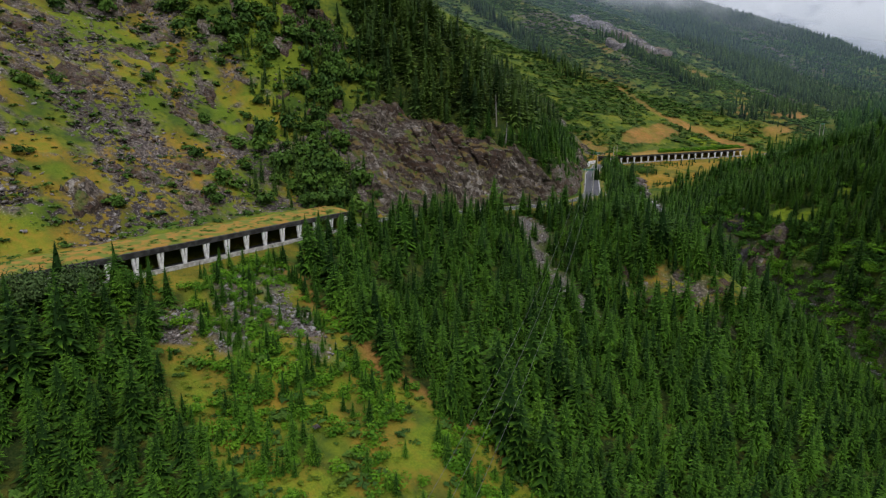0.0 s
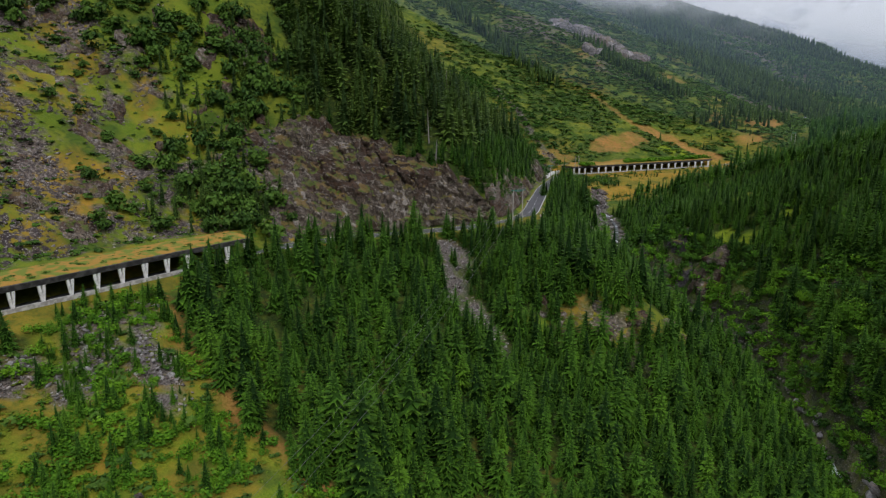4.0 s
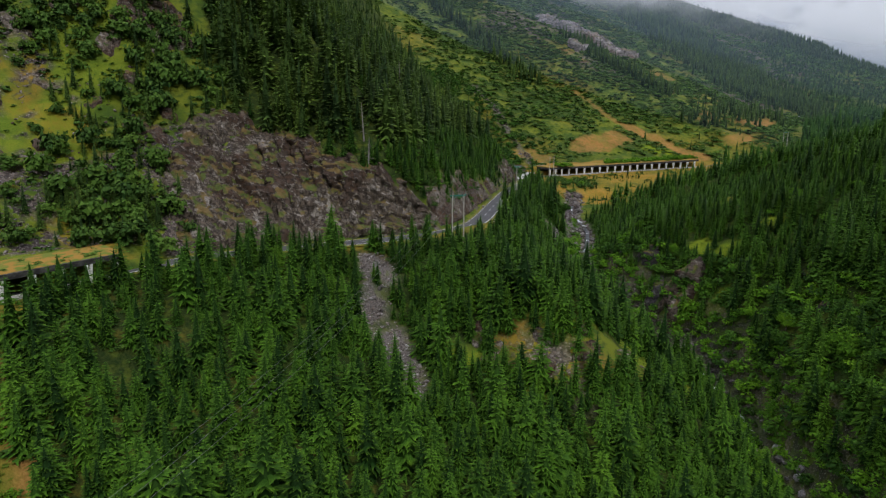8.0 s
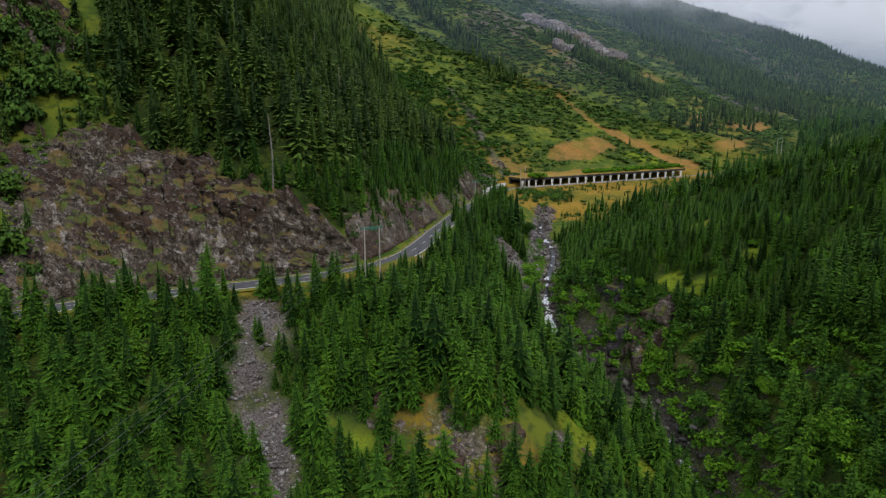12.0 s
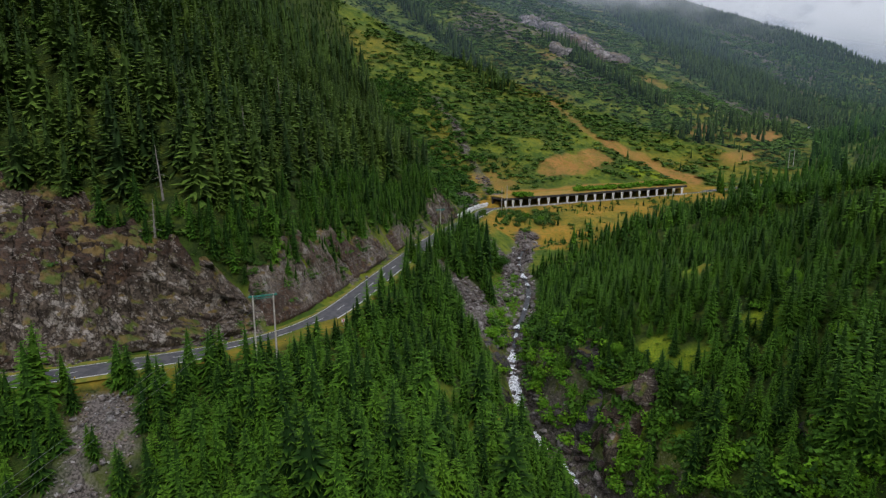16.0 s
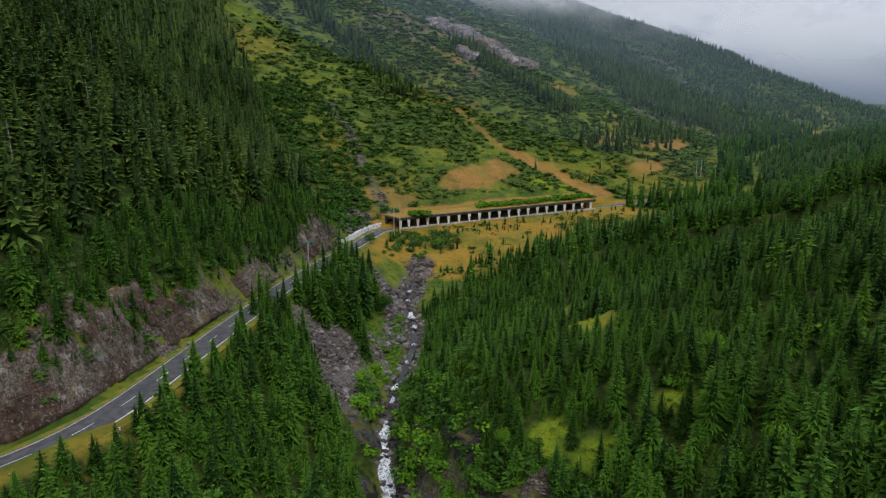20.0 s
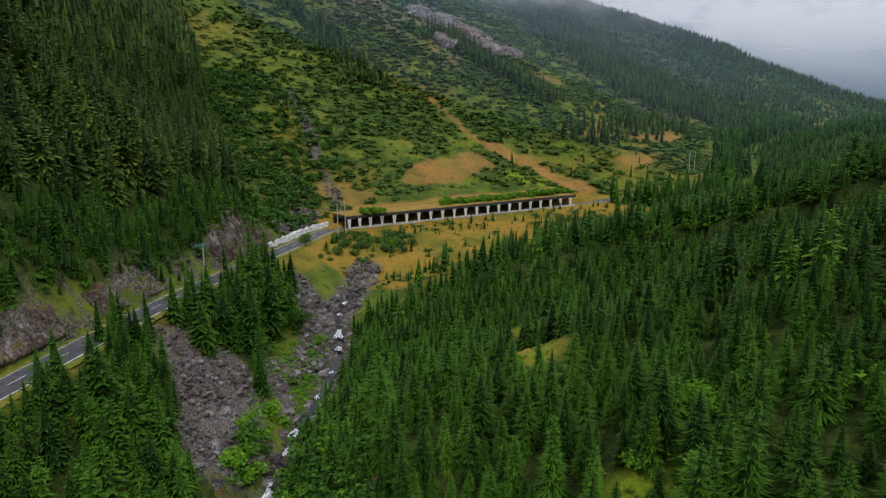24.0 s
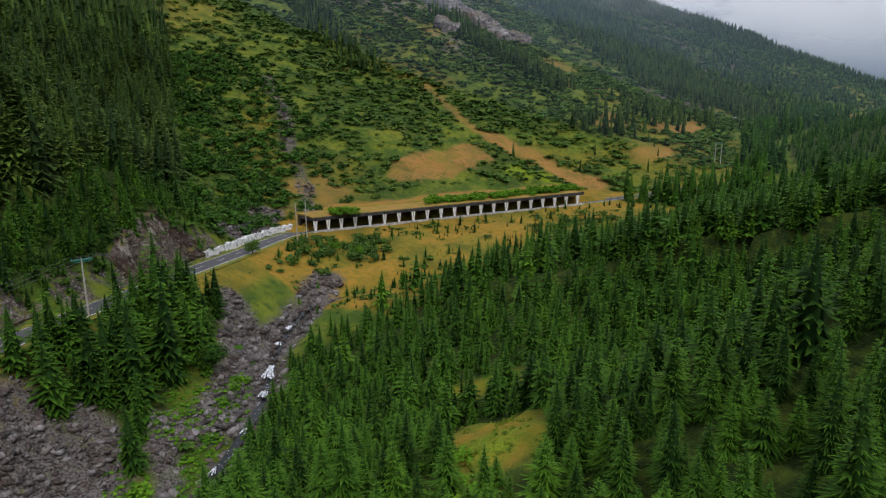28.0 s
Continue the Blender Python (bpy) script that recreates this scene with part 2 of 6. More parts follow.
M_WETSHADEROCK = rock("wet_shaded_rock", (0.025, 0.024, 0.026), (0.07, 0.065, 0.065), (0.17, 0.16, 0.16), 0.9, 1.6, 0.5)
M_FIR = foliage("fir_needles", (0.012, 0.040, 0.006), (0.054, 0.138, 0.012), (0.165, 0.330, 0.019))
M_FIR_YOUNG = foliage("young_fir_needles", (0.018, 0.058, 0.007), (0.060, 0.152, 0.012), (0.172, 0.335, 0.018))
M_FIR_OWN = foliage("fir_needles_near", (0.012, 0.040, 0.006), (0.054, 0.138, 0.012), (0.165, 0.330, 0.019), own=True)
M_DARKFIR = foliage("old_fir_needles", (0.024, 0.054, 0.013), (0.088, 0.155, 0.024), (0.235, 0.345, 0.042))
M_SHRUB = foliage("shrub_leaves", (0.028, 0.070, 0.014), (0.064, 0.135, 0.018), (0.11, 0.19, 0.026))
M_SLOPESHRUB = foliage("hillside_shrub_leaves", (0.048, 0.105, 0.018), (0.085, 0.160, 0.020), (0.13, 0.21, 0.026))
M_LEAF = foliage("bright_leaves", (0.050, 0.145, 0.010), (0.10, 0.24, 0.011), (0.16, 0.30, 0.018))
M_LEAF_OWN = foliage("bright_leaves_near", (0.060, 0.160, 0.011), (0.11, 0.25, 0.012), (0.17, 0.31, 0.018), own=True)
M_TUFT = foliage("grass_tufts", (0.07, 0.12, 0.012), (0.13, 0.19, 0.014), (0.22, 0.25, 0.02))
M_GREYLEAF = foliage("grey_green_leaves", (0.040, 0.075, 0.024), (0.085, 0.140, 0.040), (0.14, 0.21, 0.06))
M_DARKLEAF = foliage("dark_leaves", (0.018, 0.055, 0.009), (0.040, 0.105, 0.010), (0.075, 0.17, 0.014))
M_DEADWOOD = plain("grey_dead_wood", (0.16, 0.14, 0.125), (0.30, 0.28, 0.26), 3, 0.9)
M_BARK = plain("bark", (0.07, 0.05, 0.035), (0.14, 0.11, 0.085), 4, 0.95)
M_ASPHALT = plain("asphalt", (0.055, 0.056, 0.06), (0.085, 0.085, 0.088), 0.8, 0.75, bump=0.1)
M_LINE = plain("road_paint", (0.55, 0.55, 0.53), (0.75, 0.75, 0.73), 3, 0.7)
M_VERGE = plain("verge_grass", (0.20, 0.17, 0.02), (0.11, 0.14, 0.015), 0.7, 0.95, bump=0.6)
M_CONCRETE = plain("weathered_concrete", (0.30, 0.29, 0.27), (0.52, 0.51, 0.49), 0.9, 0.9, bump=0.2)
M_PALE = plain("whitewashed_concrete", (0.62, 0.61, 0.59), (0.84, 0.83, 0.81), 1.2, 0.85, bump=0.1)
M_DARKCON = plain("dark_concrete", (0.03, 0.029, 0.028), (0.075, 0.072, 0.068), 0.8, 0.95, bump=0.2)
M_WATER = plain("stream_water", (0.010, 0.013, 0.012), (0.42, 0.45, 0.47), 1.7, 0.35, spec=0.4, bump=1.0, low=0.60, high=0.70)
M_FOAM = plain("white_water", (0.22, 0.245, 0.26), (0.80, 0.83, 0.86), 2.6, 0.4, bump=0.6, low=0.38, high=0.6)
M_POLE = plain("pole_concrete", (0.34, 0.31, 0.27), (0.48, 0.45, 0.4), 3, 0.85)
M_GREENSTEEL = plain("green_painted_steel", (0.03, 0.16, 0.12), (0.05, 0.22, 0.17), 4, 0.5)
M_WIRE = plain("wire", (0.12, 0.12, 0.12), (0.2, 0.2, 0.2), 4, 0.5, 0.6)
M_RED = plain("red_sign", (0.5, 0.02, 0.02), (0.6, 0.03, 0.03), 4, 0.5)
M_WHITE = plain("white_sign", (0.7, 0.7, 0.7), (0.8, 0.8, 0.8), 4, 0.5)
M_YELLOW = plain("yellow_post", (0.6, 0.42, 0.02), (0.7, 0.5, 0.03), 4, 0.6)
M_DARKPOST = plain("dark_post", (0.03, 0.03, 0.03), (0.06, 0.06, 0.06), 4, 0.7)
M_ROOFTURF = plain("gallery_roof_turf", (0.30, 0.17, 0.03), (0.13, 0.16, 0.018), 0.35, 0.95, bump=0.8, low=0.44, high=0.56)
M_DRYTURF = plain("dry_turf", (0.30, 0.17, 0.035), (0.20, 0.16, 0.02), 0.5, 0.95, bump=0.6)
M_LIMEWALL = plain("limewashed_stone", (0.22, 0.22, 0.22), (0.66, 0.66, 0.65), 1.1, 0.9, bump=0.6, low=0.36, high=0.5)

# ---- the lie of the land ----
def resampled(points, step):
    """A polyline of (x, y, z) as points at even steps."""
    p = np.array(points, float)
    d = np.r_[0, np.cumsum(np.linalg.norm(np.diff(p[:, :2], axis=0), axis=1))]
    s = np.arange(0, d[-1], step)
    q = np.stack([np.interp(s, d, p[:, k]) for k in range(3)], 1)
    pad = np.pad(q, ((3, 3), (0, 0)), "edge")
    pad[:3] += (q[0] - q[1]) * np.array([3, 2, 1])[:, None]
    pad[-3:] += (q[-1] - q[-2]) * np.array([1, 2, 3])[:, None]
    return sum(pad[k:k + len(q)] for k in range(7)) / 7


ROAD = resampled([(-150, -700, 50), (-135, -200, 62), (-127, 20, 66.8), (-126.5, 105, 67.2), (-124.5, 128, 67.6), (-121, 145, 68), (-115, 161, 68), (-101, 183, 68),
                  (-90, 200, 68.2), (-82.5, 214, 68.6), (-82.5, 224, 68.8), (-86.5, 237, 69), (-95, 259, 69.3), (-105, 286, 69.4), (-115, 311, 69),
                  (-128, 352, 68), (-138, 385, 67), (-147, 408, 66.3), (-147, 420, 66), (-139, 431, 66), (-74, 511, 69), (-52, 535, 70.5), (-25, 566, 74), (-12, 620, 81),
                  (-22, 690, 91), (-10, 780, 98), (20, 900, 105), (150, 1100, 108), (420, 1600, 130)], 4.0)
STREAM = resampled([(320, -700, -45), (130, -120, -8), (85, 20, 2), (62, 90, 10), (40, 140, 18), (20, 185, 24), (4, 218, 27), (-5, 230, 29), (-15, 243, 30.5), (-28, 253, 31.5),
                    (-39, 257.5, 34), (-47.3, 263, 35.4), (-54.6, 271, 36.2), (-59.5, 277, 40.5), (-67.5, 288, 45.5), (-73, 303, 48.5), (-78, 320, 51), (-86, 336, 52.5), (-96, 347, 53.5), (-104, 362, 55),
                    (-109, 376, 57), (-103, 392, 58.5), (-78, 425, 61), (-40, 480, 65), (-4, 545, 70), (8, 620, 78), (0, 690, 87), (22, 780, 94),
                    (60, 900, 100), (190, 1100, 103), (470, 1600, 120)], 3.0)
P1 = np.random.RandomState(7).permutation(256)
V1 = np.random.RandomState(8).rand(256)


def vnoise(x, y, z):
    """Smooth noise from 0 to 1 at arrays of places."""
    out, i, f = 0.0, [], []
    for a in (x, y, z):
        k = np.floor(a).astype(np.int64)
        u = a - k
        i.append(k)
        f.append(u * u * (3 - 2 * u))
    for dx in (0, 1):
        for dy in (0, 1):
            for dz in (0, 1):
                h = V1[(P1[(P1[(i[0] + dx) & 255] + i[1] + dy) & 255] + i[2] + dz) & 255]
                out = out + h * (f[0] if dx else 1 - f[0]) * (f[1] if dy else 1 - f[1]) * (f[2] if dz else 1 - f[2])
    return out


def fbm(x, y, z=0.0, octaves=4):
    x, y = np.asarray(x, float), np.asarray(y, float)
    z = np.zeros_like(x) + z
    return sum(vnoise(x * 2**k + 17 * k, y * 2**k + 5 * k, z * 2**k) * 0.5**k for k in range(octaves)) / (2 - 0.5 ** (octaves - 1))


def step(a, low, high):
    u = np.clip((a - low) / (high - low), 0, 1)
    return u * u * (3 - 2 * u)


def nearest(line, x, y):
    """For places x, y: the index of the nearest sample, the distance, and the signed distance (plus: left of the line's way)."""
    tangent = np.gradient(line[:, :2], axis=0)
    tangent /= np.linalg.norm(tangent, axis=1, keepdims=True)
    idx = np.empty(len(x), int)
    for a in range(0, len(x), 40000):
        s = slice(a, a + 40000)
        idx[s] = ((x[s, None] - line[None, :, 0]) ** 2 + (y[s, None] - line[None, :, 1]) ** 2).argmin(1)
    dx, dy = x - line[idx, 0], y - line[idx, 1]
    along = np.clip(dx * tangent[idx, 0] + dy * tangent[idx, 1], -4, 4)
    across = dx * -tangent[idx, 1] + dy * tangent[idx, 0]
    ox, oy = dx - along * tangent[idx, 0], dy - along * tangent[idx, 1]
    slope = np.gradient(line[:, 2]) / np.maximum(np.linalg.norm(np.gradient(line[:, :2], axis=0), axis=1), 1e-6)
    return idx, np.hypot(ox, oy), np.sign(across), line[idx, 2] + along * slope[idx]


def bump_at(x, y, cx, cy, rx, ry, turn=0.0):
    a = radians(turn)
    u, v = (x - cx) * math.cos(a) + (y - cy) * math.sin(a), -(x - cx) * math.sin(a) + (y - cy) * math.cos(a)
    return np.exp(-((u / rx) ** 2) - (v / ry) ** 2)


CLIFF_Y = (0, 140, 150, 165, 200, 215, 228, 240, 300, 325, 345, 360, 385, 400)
CLIFF_H = (0, 0, 1, 2, 11, 6, 5, 8, 8, 3, 5, 9, 3, 0)
UPPER_Y = (0, 120, 150, 195, 225)
UPPER_K = (0.02, 0.05, 0.27, 0.27, 0.0)
SLOPE_Y = (-200, 60, 130, 160, 210, 300, 350, 400, 440, 520, 900)
SLOPE_K = (0.6, 0.66, 0.67, 0.72, 0.76, 0.78, 0.74, 0.6, 0.47, 0.46, 0.42)


def lay(x, y):
    """The ground's height at arrays of places, and what the places are: distances from road and stream, which side."""
    ri, rd, rs, rz = nearest(ROAD, x, y)
    si, sd, ss, sz = nearest(STREAM, x, y)
    ry = ROAD[ri, 1]
    # above the road
    d = np.maximum(rd - 5.0, 0)
    cliff = np.interp(ry, CLIFF_Y, CLIFF_H) * (0.75 + 0.5 * fbm(x * 0.06, y * 0.06, 3.0, 3))
    k = np.interp(ry, SLOPE_Y, SLOPE_K)
    foot = np.interp(ry, (380, 430, 700), (0.0, 26.0, 26.0))
    hill = rz + cliff * step(d, np.where(ry < 215, 3, 0), np.where(ry < 215, 13, 9)) + k * d * d / (d + foot + 0.01) + np.interp(ry, UPPER_Y, UPPER_K) * np.maximum(d - 25, 0)
    roof = np.maximum(1 - step(ry, 132, 142), step(ry, 412, 422) * (1 - step(ry, 512, 524)))
    hill = np.maximum(hill, rz + 5.5 * roof * step(d, -0.5, 0.5))
    hill += (fbm(x * 0.045, y * 0.045, 1.0) - 0.5) * np.clip(d * 0.22, 0, 9)
    # the far ridge closes the valley's end
    crest = 305 - 0.57 * (x + 85)
    crest = np.maximum(crest, 60) + (fbm(x * 0.008, y * 0.008, 9.0) - 0.5) * 40
    hill = np.where(y > 700, np.minimum(hill, np.maximum(crest - 0.28 * np.abs(y - 1150), rz)), np.minimum(hill, crest + 250))
    # between road and stream
    u = rd / (rd + sd + 1e-6)
    wide = np.clip((rd + sd - 55) / 60, 0, 1)
    d2 = np.maximum(rd - 5.0, 0)
    u2 = np.clip(d2 / np.maximum(rd + sd - 7.0, 1), 0, 1)
    bank = rz + (sz - rz) * (u2 + 0.10 * wide * np.sin(np.pi * u2))
    bank += 13 * bump_at(x, y, -31, 190, 20, 17, -30) + 7 * bump_at(x, y, -48, 205, 20, 22) - 3 * bump_at(x, y, -62, 160, 26, 8, -38)
    bank -= 3 * bump_at(x, y, -88, 312, 14, 20, 70)
    bank += (fbm(x * 0.07, y * 0.07, 2.0) - 0.5) * np.clip(np.minimum(d2, sd) * 0.25, 0, 5)
    # beyond the stream
    gorge = np.interp(STREAM[si, 1], (100, 215, 270, 290, 310, 330, 420), (34, 31, 29, 12, 3, 1, 0))
    rise = np.interp(STREAM[si, 1], (0, 230, 290, 320, 400, 520, 700), (0.5, 0.46, 0.38, 0.28, 0.29, 0.32, 0.2))
    east = sz + gorge * (1 - np.exp(-sd / 13)) + rise * np.maximum(sd - 3, 0) * (1 + np.clip((sd - 60) / 400, 0, 0.35))
    shelf = 81 + 0.36 * (x - 5) + 0.12 * (y - 294) + 0.002 * np.maximum(x - 20, 0) ** 2
    east = np.where(y > 215, -4 * np.log(np.exp(-east / 4) + np.exp(-np.maximum(shelf, sz + 4) / 4)), east)
    east += (fbm(x * 0.05, y * 0.05, 4.0) - 0.5) * np.clip(sd * 0.2, 0, 6)
    east = np.where(y > 560, np.minimum(east, sz + 12 + 160 * step(x, 80, 700)), east)
    if SWELL is not None:
        w = step(rd, 25, 75) * step(y, 440, 520) * (1 - step(y, 1300, 1400))
        hill = np.where((rs > 0) & (w > 0), hill * (1 - w) + w * (swell(x, y) + (fbm(x * 0.045, y * 0.045, 1.0) - 0.5) * 7), hill)
    z = np.where(rs > 0, hill, np.where(ss > 0, bank, east))
    # the stream's bed and the road's bench
    z = z - 0.9 * (1 - step(sd, 1.5, 5))
    return z, rd * rs, sd * ss, ry, STREAM[si, 1]


SWELL = None


def swell(x, y):
    """Weights and smoothed heights of the open hillside away from the road."""
    gx, gy, grid = SWELL
    u, v = np.clip((x - gx[0]) / 20, 0, len(gx) - 1.001), np.clip((y - gy[0]) / 20, 0, len(gy) - 1.001)
    i, j = u.astype(int), v.astype(int)
    u, v = u - i, v - j
    return (grid[j, i] * (1 - u) + grid[j, i + 1] * u) * (1 - v) + (grid[j + 1, i] * (1 - u) + grid[j + 1, i + 1] * u) * v


def height(x, y):
    return lay(np.atleast_1d(np.asarray(x, float)), np.atleast_1d(np.asarray(y, float)))[0]


EDGE_Y = (340, 350, 372, 400, 440, 500, 560, 700)
EDGE_X = (-92, -90, -78, -62, -44, -26, -16, -14)


def band(x, y, points, width):
    """1 on a polyline of (x, y), falling to 0 at width."""
    p = resampled([(*q, 0) for q in points], 3.0)
    d = np.full(len(x), 1e9)
    for a in p:
        d = np.minimum(d, (x - a[0]) ** 2 + (y - a[1]) ** 2)
    d = np.sqrt(d) + (fbm(x * 0.15, y * 0.15, 6.0, 3) - 0.5) * width * 0.9
    return 1 - step(d, width * 0.55, width)


MEADOW = ((-119, 92), (-113, 98), (-101, 94), (-80, 89), (-62, 89), (-50, 89), (-42, 87), (-30, 82), (-30, 62), (-66, 44), (-78, 51), (-91, 55), (-104, 60), (-115, 77))


def inside(x, y, outline, soft=2.5, ragged=6.0):
    """1 inside a closed outline of (x, y), 0 outside, with a ragged edge."""
    d, odd = np.full(len(x), 1e9), np.zeros(len(x), bool)
    for (ax, ay), (bx, by) in zip(outline, outline[1:] + outline[:1]):
        u = np.clip(((x - ax) * (bx - ax) + (y - ay) * (by - ay)) / ((bx - ax) ** 2 + (by - ay) ** 2), 0, 1)
        d = np.minimum(d, np.hypot(x - ax - u * (bx - ax), y - ay - u * (by - ay)))
        odd ^= ((ay > y) != (by > y)) & (x < (bx - ax) * (y - ay) / (by - ay + 1e-12) + ax)
    return step(np.where(odd, d, -d) + (fbm(x * 0.12, y * 0.12, 77.0, 3) - 0.5) * ragged, -soft, soft)


def zones(x, y, z, rd, sd):
    """Masks of what covers the ground: dry grass, bare soil, scree, rock."""
    n = fbm(x * 0.05, y * 0.05, 12.0)
    west, mid, east = rd > 0, (rd <= 0) & (sd > 0), sd <= 0
    scree = np.maximum.reduce([
        band(x, y, ((-88, 180), (-79, 171), (-68, 163), (-57, 155)), 6) * (0.3 + 0.7 * (fbm(x * 0.2, y * 0.2, 16.0) > 0.42)),
        band(x, y, ((-112, 91), (-106, 89), (-98, 87), (-91, 83), (-84, 79)), 5.5) * (fbm(x * 0.16, y * 0.16, 13.0) > 0.36), band(x, y, ((-113, 86), (-108, 80), (-102, 75), (-95, 71)), 6) * (fbm(x * 0.16, y * 0.16, 14.0) > 0.38), band(x, y, ((-107, 67), (-102, 61)), 3.5),
        band(x, y, ((-94, 295), (-86, 290), (-76, 283)), 8), band(x, y, ((-92, 304), (-85, 298), (-75, 291)), 6) * (sd > -2), band(x, y, ((-90, 314), (-83, 309), (-77, 305)), 3.6), band(x, y, ((-97, 338), (-89, 327), (-84, 316)), 3.6),
        band(x, y, ((-96, 338), (-104, 344), (-110, 354), (-117, 355)), 5), band(x, y, ((-112, 388), (-109, 374), (-101, 354), (-92, 340), (-82, 324)), 5.5), band(x, y, ((-66, 284), (-55, 272), (-40, 261), (-24, 251), (-8, 236)), 3.4) * 0.9,
        band(x, y, ((-153, 428), (-177, 455), (-199, 470), (-223, 493), (-255, 516)), 4.2) * (0.5 + 0.5 * (n > 0.47)),
        band(x, y, ((-152, 390), (-160, 404), (-166, 420)), 8)])
    scree = np.maximum(scree, 0.4 * (1 - step(np.abs(sd), 1.4, 2.6)) * (y < 300))
    dry = np.clip(west * (y < 150) * step(fbm(x * 0.10, y * 0.10, 5.0), 0.42, 0.56) * 0.85 + mid * (y < 130) * (n > 0.45) * 0.45, 0, 1)
    dry = np.maximum(dry, west * (y > 410) * (y < 540) * (1 - step(rd, 14, 32)) * 1.0)
    dry = np.maximum(dry, (y > 430) * west * step(fbm(x * 0.02, y * 0.02, 7.0), 0.50, 0.66) * 0.3)
    dry = np.maximum(dry, (1 - step(np.abs(rd + 7), 4, 8)) * (y > 140) * 0.6)
    dry = np.maximum(dry, (rd <= 0) * (y > 375) * (y < 540) * (x < np.interp(y, EDGE_Y, EDGE_X) + 14) * (0.55 + 0.45 * (n > 0.48)))
    dry = np.maximum(dry, 0.8 * (bump_at(x, y, -40, 180, 14, 9) > 0.4) * (n > 0.44))
    dry = np.maximum(dry, 0.9 * step(bump_at(x, y, -28, 315, 9, 7), 0.3, 0.6) * (fbm(x * 0.15, y * 0.15, 15.0) > 0.4))
    dry = np.maximum(dry, 0.9 * band(x, y, ((-54, 250), (-45, 240), (-37, 232), (-30, 225)), 5))
    dirt = np.maximum.reduce([band(x, y, ((-74, 544), (-94, 549), (-117, 555), (-134, 556)), 8), band(x, y, ((-134, 557), (-150, 559), (-168, 572), (-197, 594)), 4) * 0.6, band(x, y, ((-206, 660), (-234, 676), (-263, 687)), 4) * 0.7, band(x, y, ((-134, 532), (-142, 515), (-150, 492)), 12) * 0.9, band(x, y, ((-84, 528), (-110, 500), (-138, 462), (-150, 438)), 6) * 0.8, band(x, y, ((-92, 640), (-84, 628)), 8) * 0.9, band(x, y, ((-139, 690), (-132, 680)), 7) * 0.7, band(x, y, ((55, 940), (75, 960)), 12),
                               band(x, y, ((-62, 650), (-50, 718)), 10), band(x, y, ((-97, 617), (-90, 617)), 6) * 0.8, band(x, y, ((-62, 588), (-55, 608)), 8) * 0.8,
                              band(x, y, ((-178, 451), (-162, 460)), 7) * 0.5, band(x, y, ((-148, 438), (-165, 452), (-175, 462)), 6) * 0.5, band(x, y, ((-150, 735), (-165, 745)), 12) * 0.6])
    dirt = np.clip(dirt * (0.2 + 1.1 * fbm(x * 0.14, y * 0.14, 47.0, 3) + 0.7 * (fbm(x * 0.4, y * 0.4, 48.0, 3) - 0.4)), 0, 1)
    dirt = np.maximum(dirt, 0.8 * band(x, y, ((-113, 98), (-101, 94.5), (-80, 89.5), (-62, 89.5), (-50, 89.5), (-42, 87.5)), 2.6))
    gall = west * (y < 152) * (rd > 10)
    stone = gall * step(0.6 * fbm(x * 0.09, y * 0.09, 8.0) + 0.4 * fbm(x * 0.3 + y * 0.2, y * 0.3 - x * 0.2, 9.0, 3), 0.472, 0.535)
    stone = np.maximum(stone, west * (y > 145) * (y < 215) * (rd > 4) * (rd < np.interp(y, (146, 157, 180, 188, 192, 197, 208, 214), (36, 42, 46, 42, 33, 20, 12, 9))))
    stone = np.maximum(stone, west * (y > 210) * (y < 380) * (rd > 4) * (1 - step(rd, 9, 13)) * step(fbm(x * 0.13, y * 0.13, 19.0, 3), 0.46, 0.54))
    stone = np.maximum(stone, west * (y > 600) * step(fbm(x * 0.012, y * 0.012, 8.0), 0.58, 0.68))
    stone = np.maximum(stone, east * (np.abs(sd) < 10) * (y < 300) * 0.5)
    stone = np.maximum(stone, bump_at(x, y, -34, 178, 12, 6))
    return dry, dirt, scree, stone


def smoothed_swell():
    gx, gy = np.arange(-800, 420, 20.0), np.arange(380, 1500, 20.0)
    X, Y = np.meshgrid(gx, gy)
    grid = height(X.ravel(), Y.ravel()).reshape(X.shape)
    for _ in range(7):
        for axis in (0, 1):
            pad = np.pad(grid, [(1, 1) if axis == k else (0, 0) for k in (0, 1)], "edge")
            grid = (pad[:-2] + 2 * pad[1:-1] + pad[2:]) / 4 if axis == 0 else (pad[:, :-2] + 2 * pad[:, 1:-1] + pad[:, 2:]) / 4
    return gx, gy, grid


SWELL = smoothed_swell()

# ---- builders ----
def mesh_of(name, verts, faces, material, smooth=False, attrs=None):
    me = bpy.data.meshes.new(name)
    verts = np.asarray(verts, np.float32)
    if isinstance(faces, np.ndarray):
        n, k = faces.shape
        me.vertices.add(len(verts))
        me.vertices.foreach_set("co", verts.ravel())
        me.loops.add(n * k)
        me.loops.foreach_set("vertex_index", faces.astype(np.int32).ravel())
        me.polygons.add(n)
        me.polygons.foreach_set("loop_start", np.arange(0, n * k, k, dtype=np.int32))
        me.update(calc_edges=True)
    else:
        me.from_pydata([tuple(v) for v in verts], [], faces)
        me.update()
    for key, values in (attrs or {}).items():
        me.attributes.new(key, "FLOAT", "POINT").data.foreach_set("value", np.asarray(values, np.float32))
    if smooth:
        me.polygons.foreach_set("use_smooth", np.ones(len(me.polygons), bool))
    me.materials.append(material)
    return me


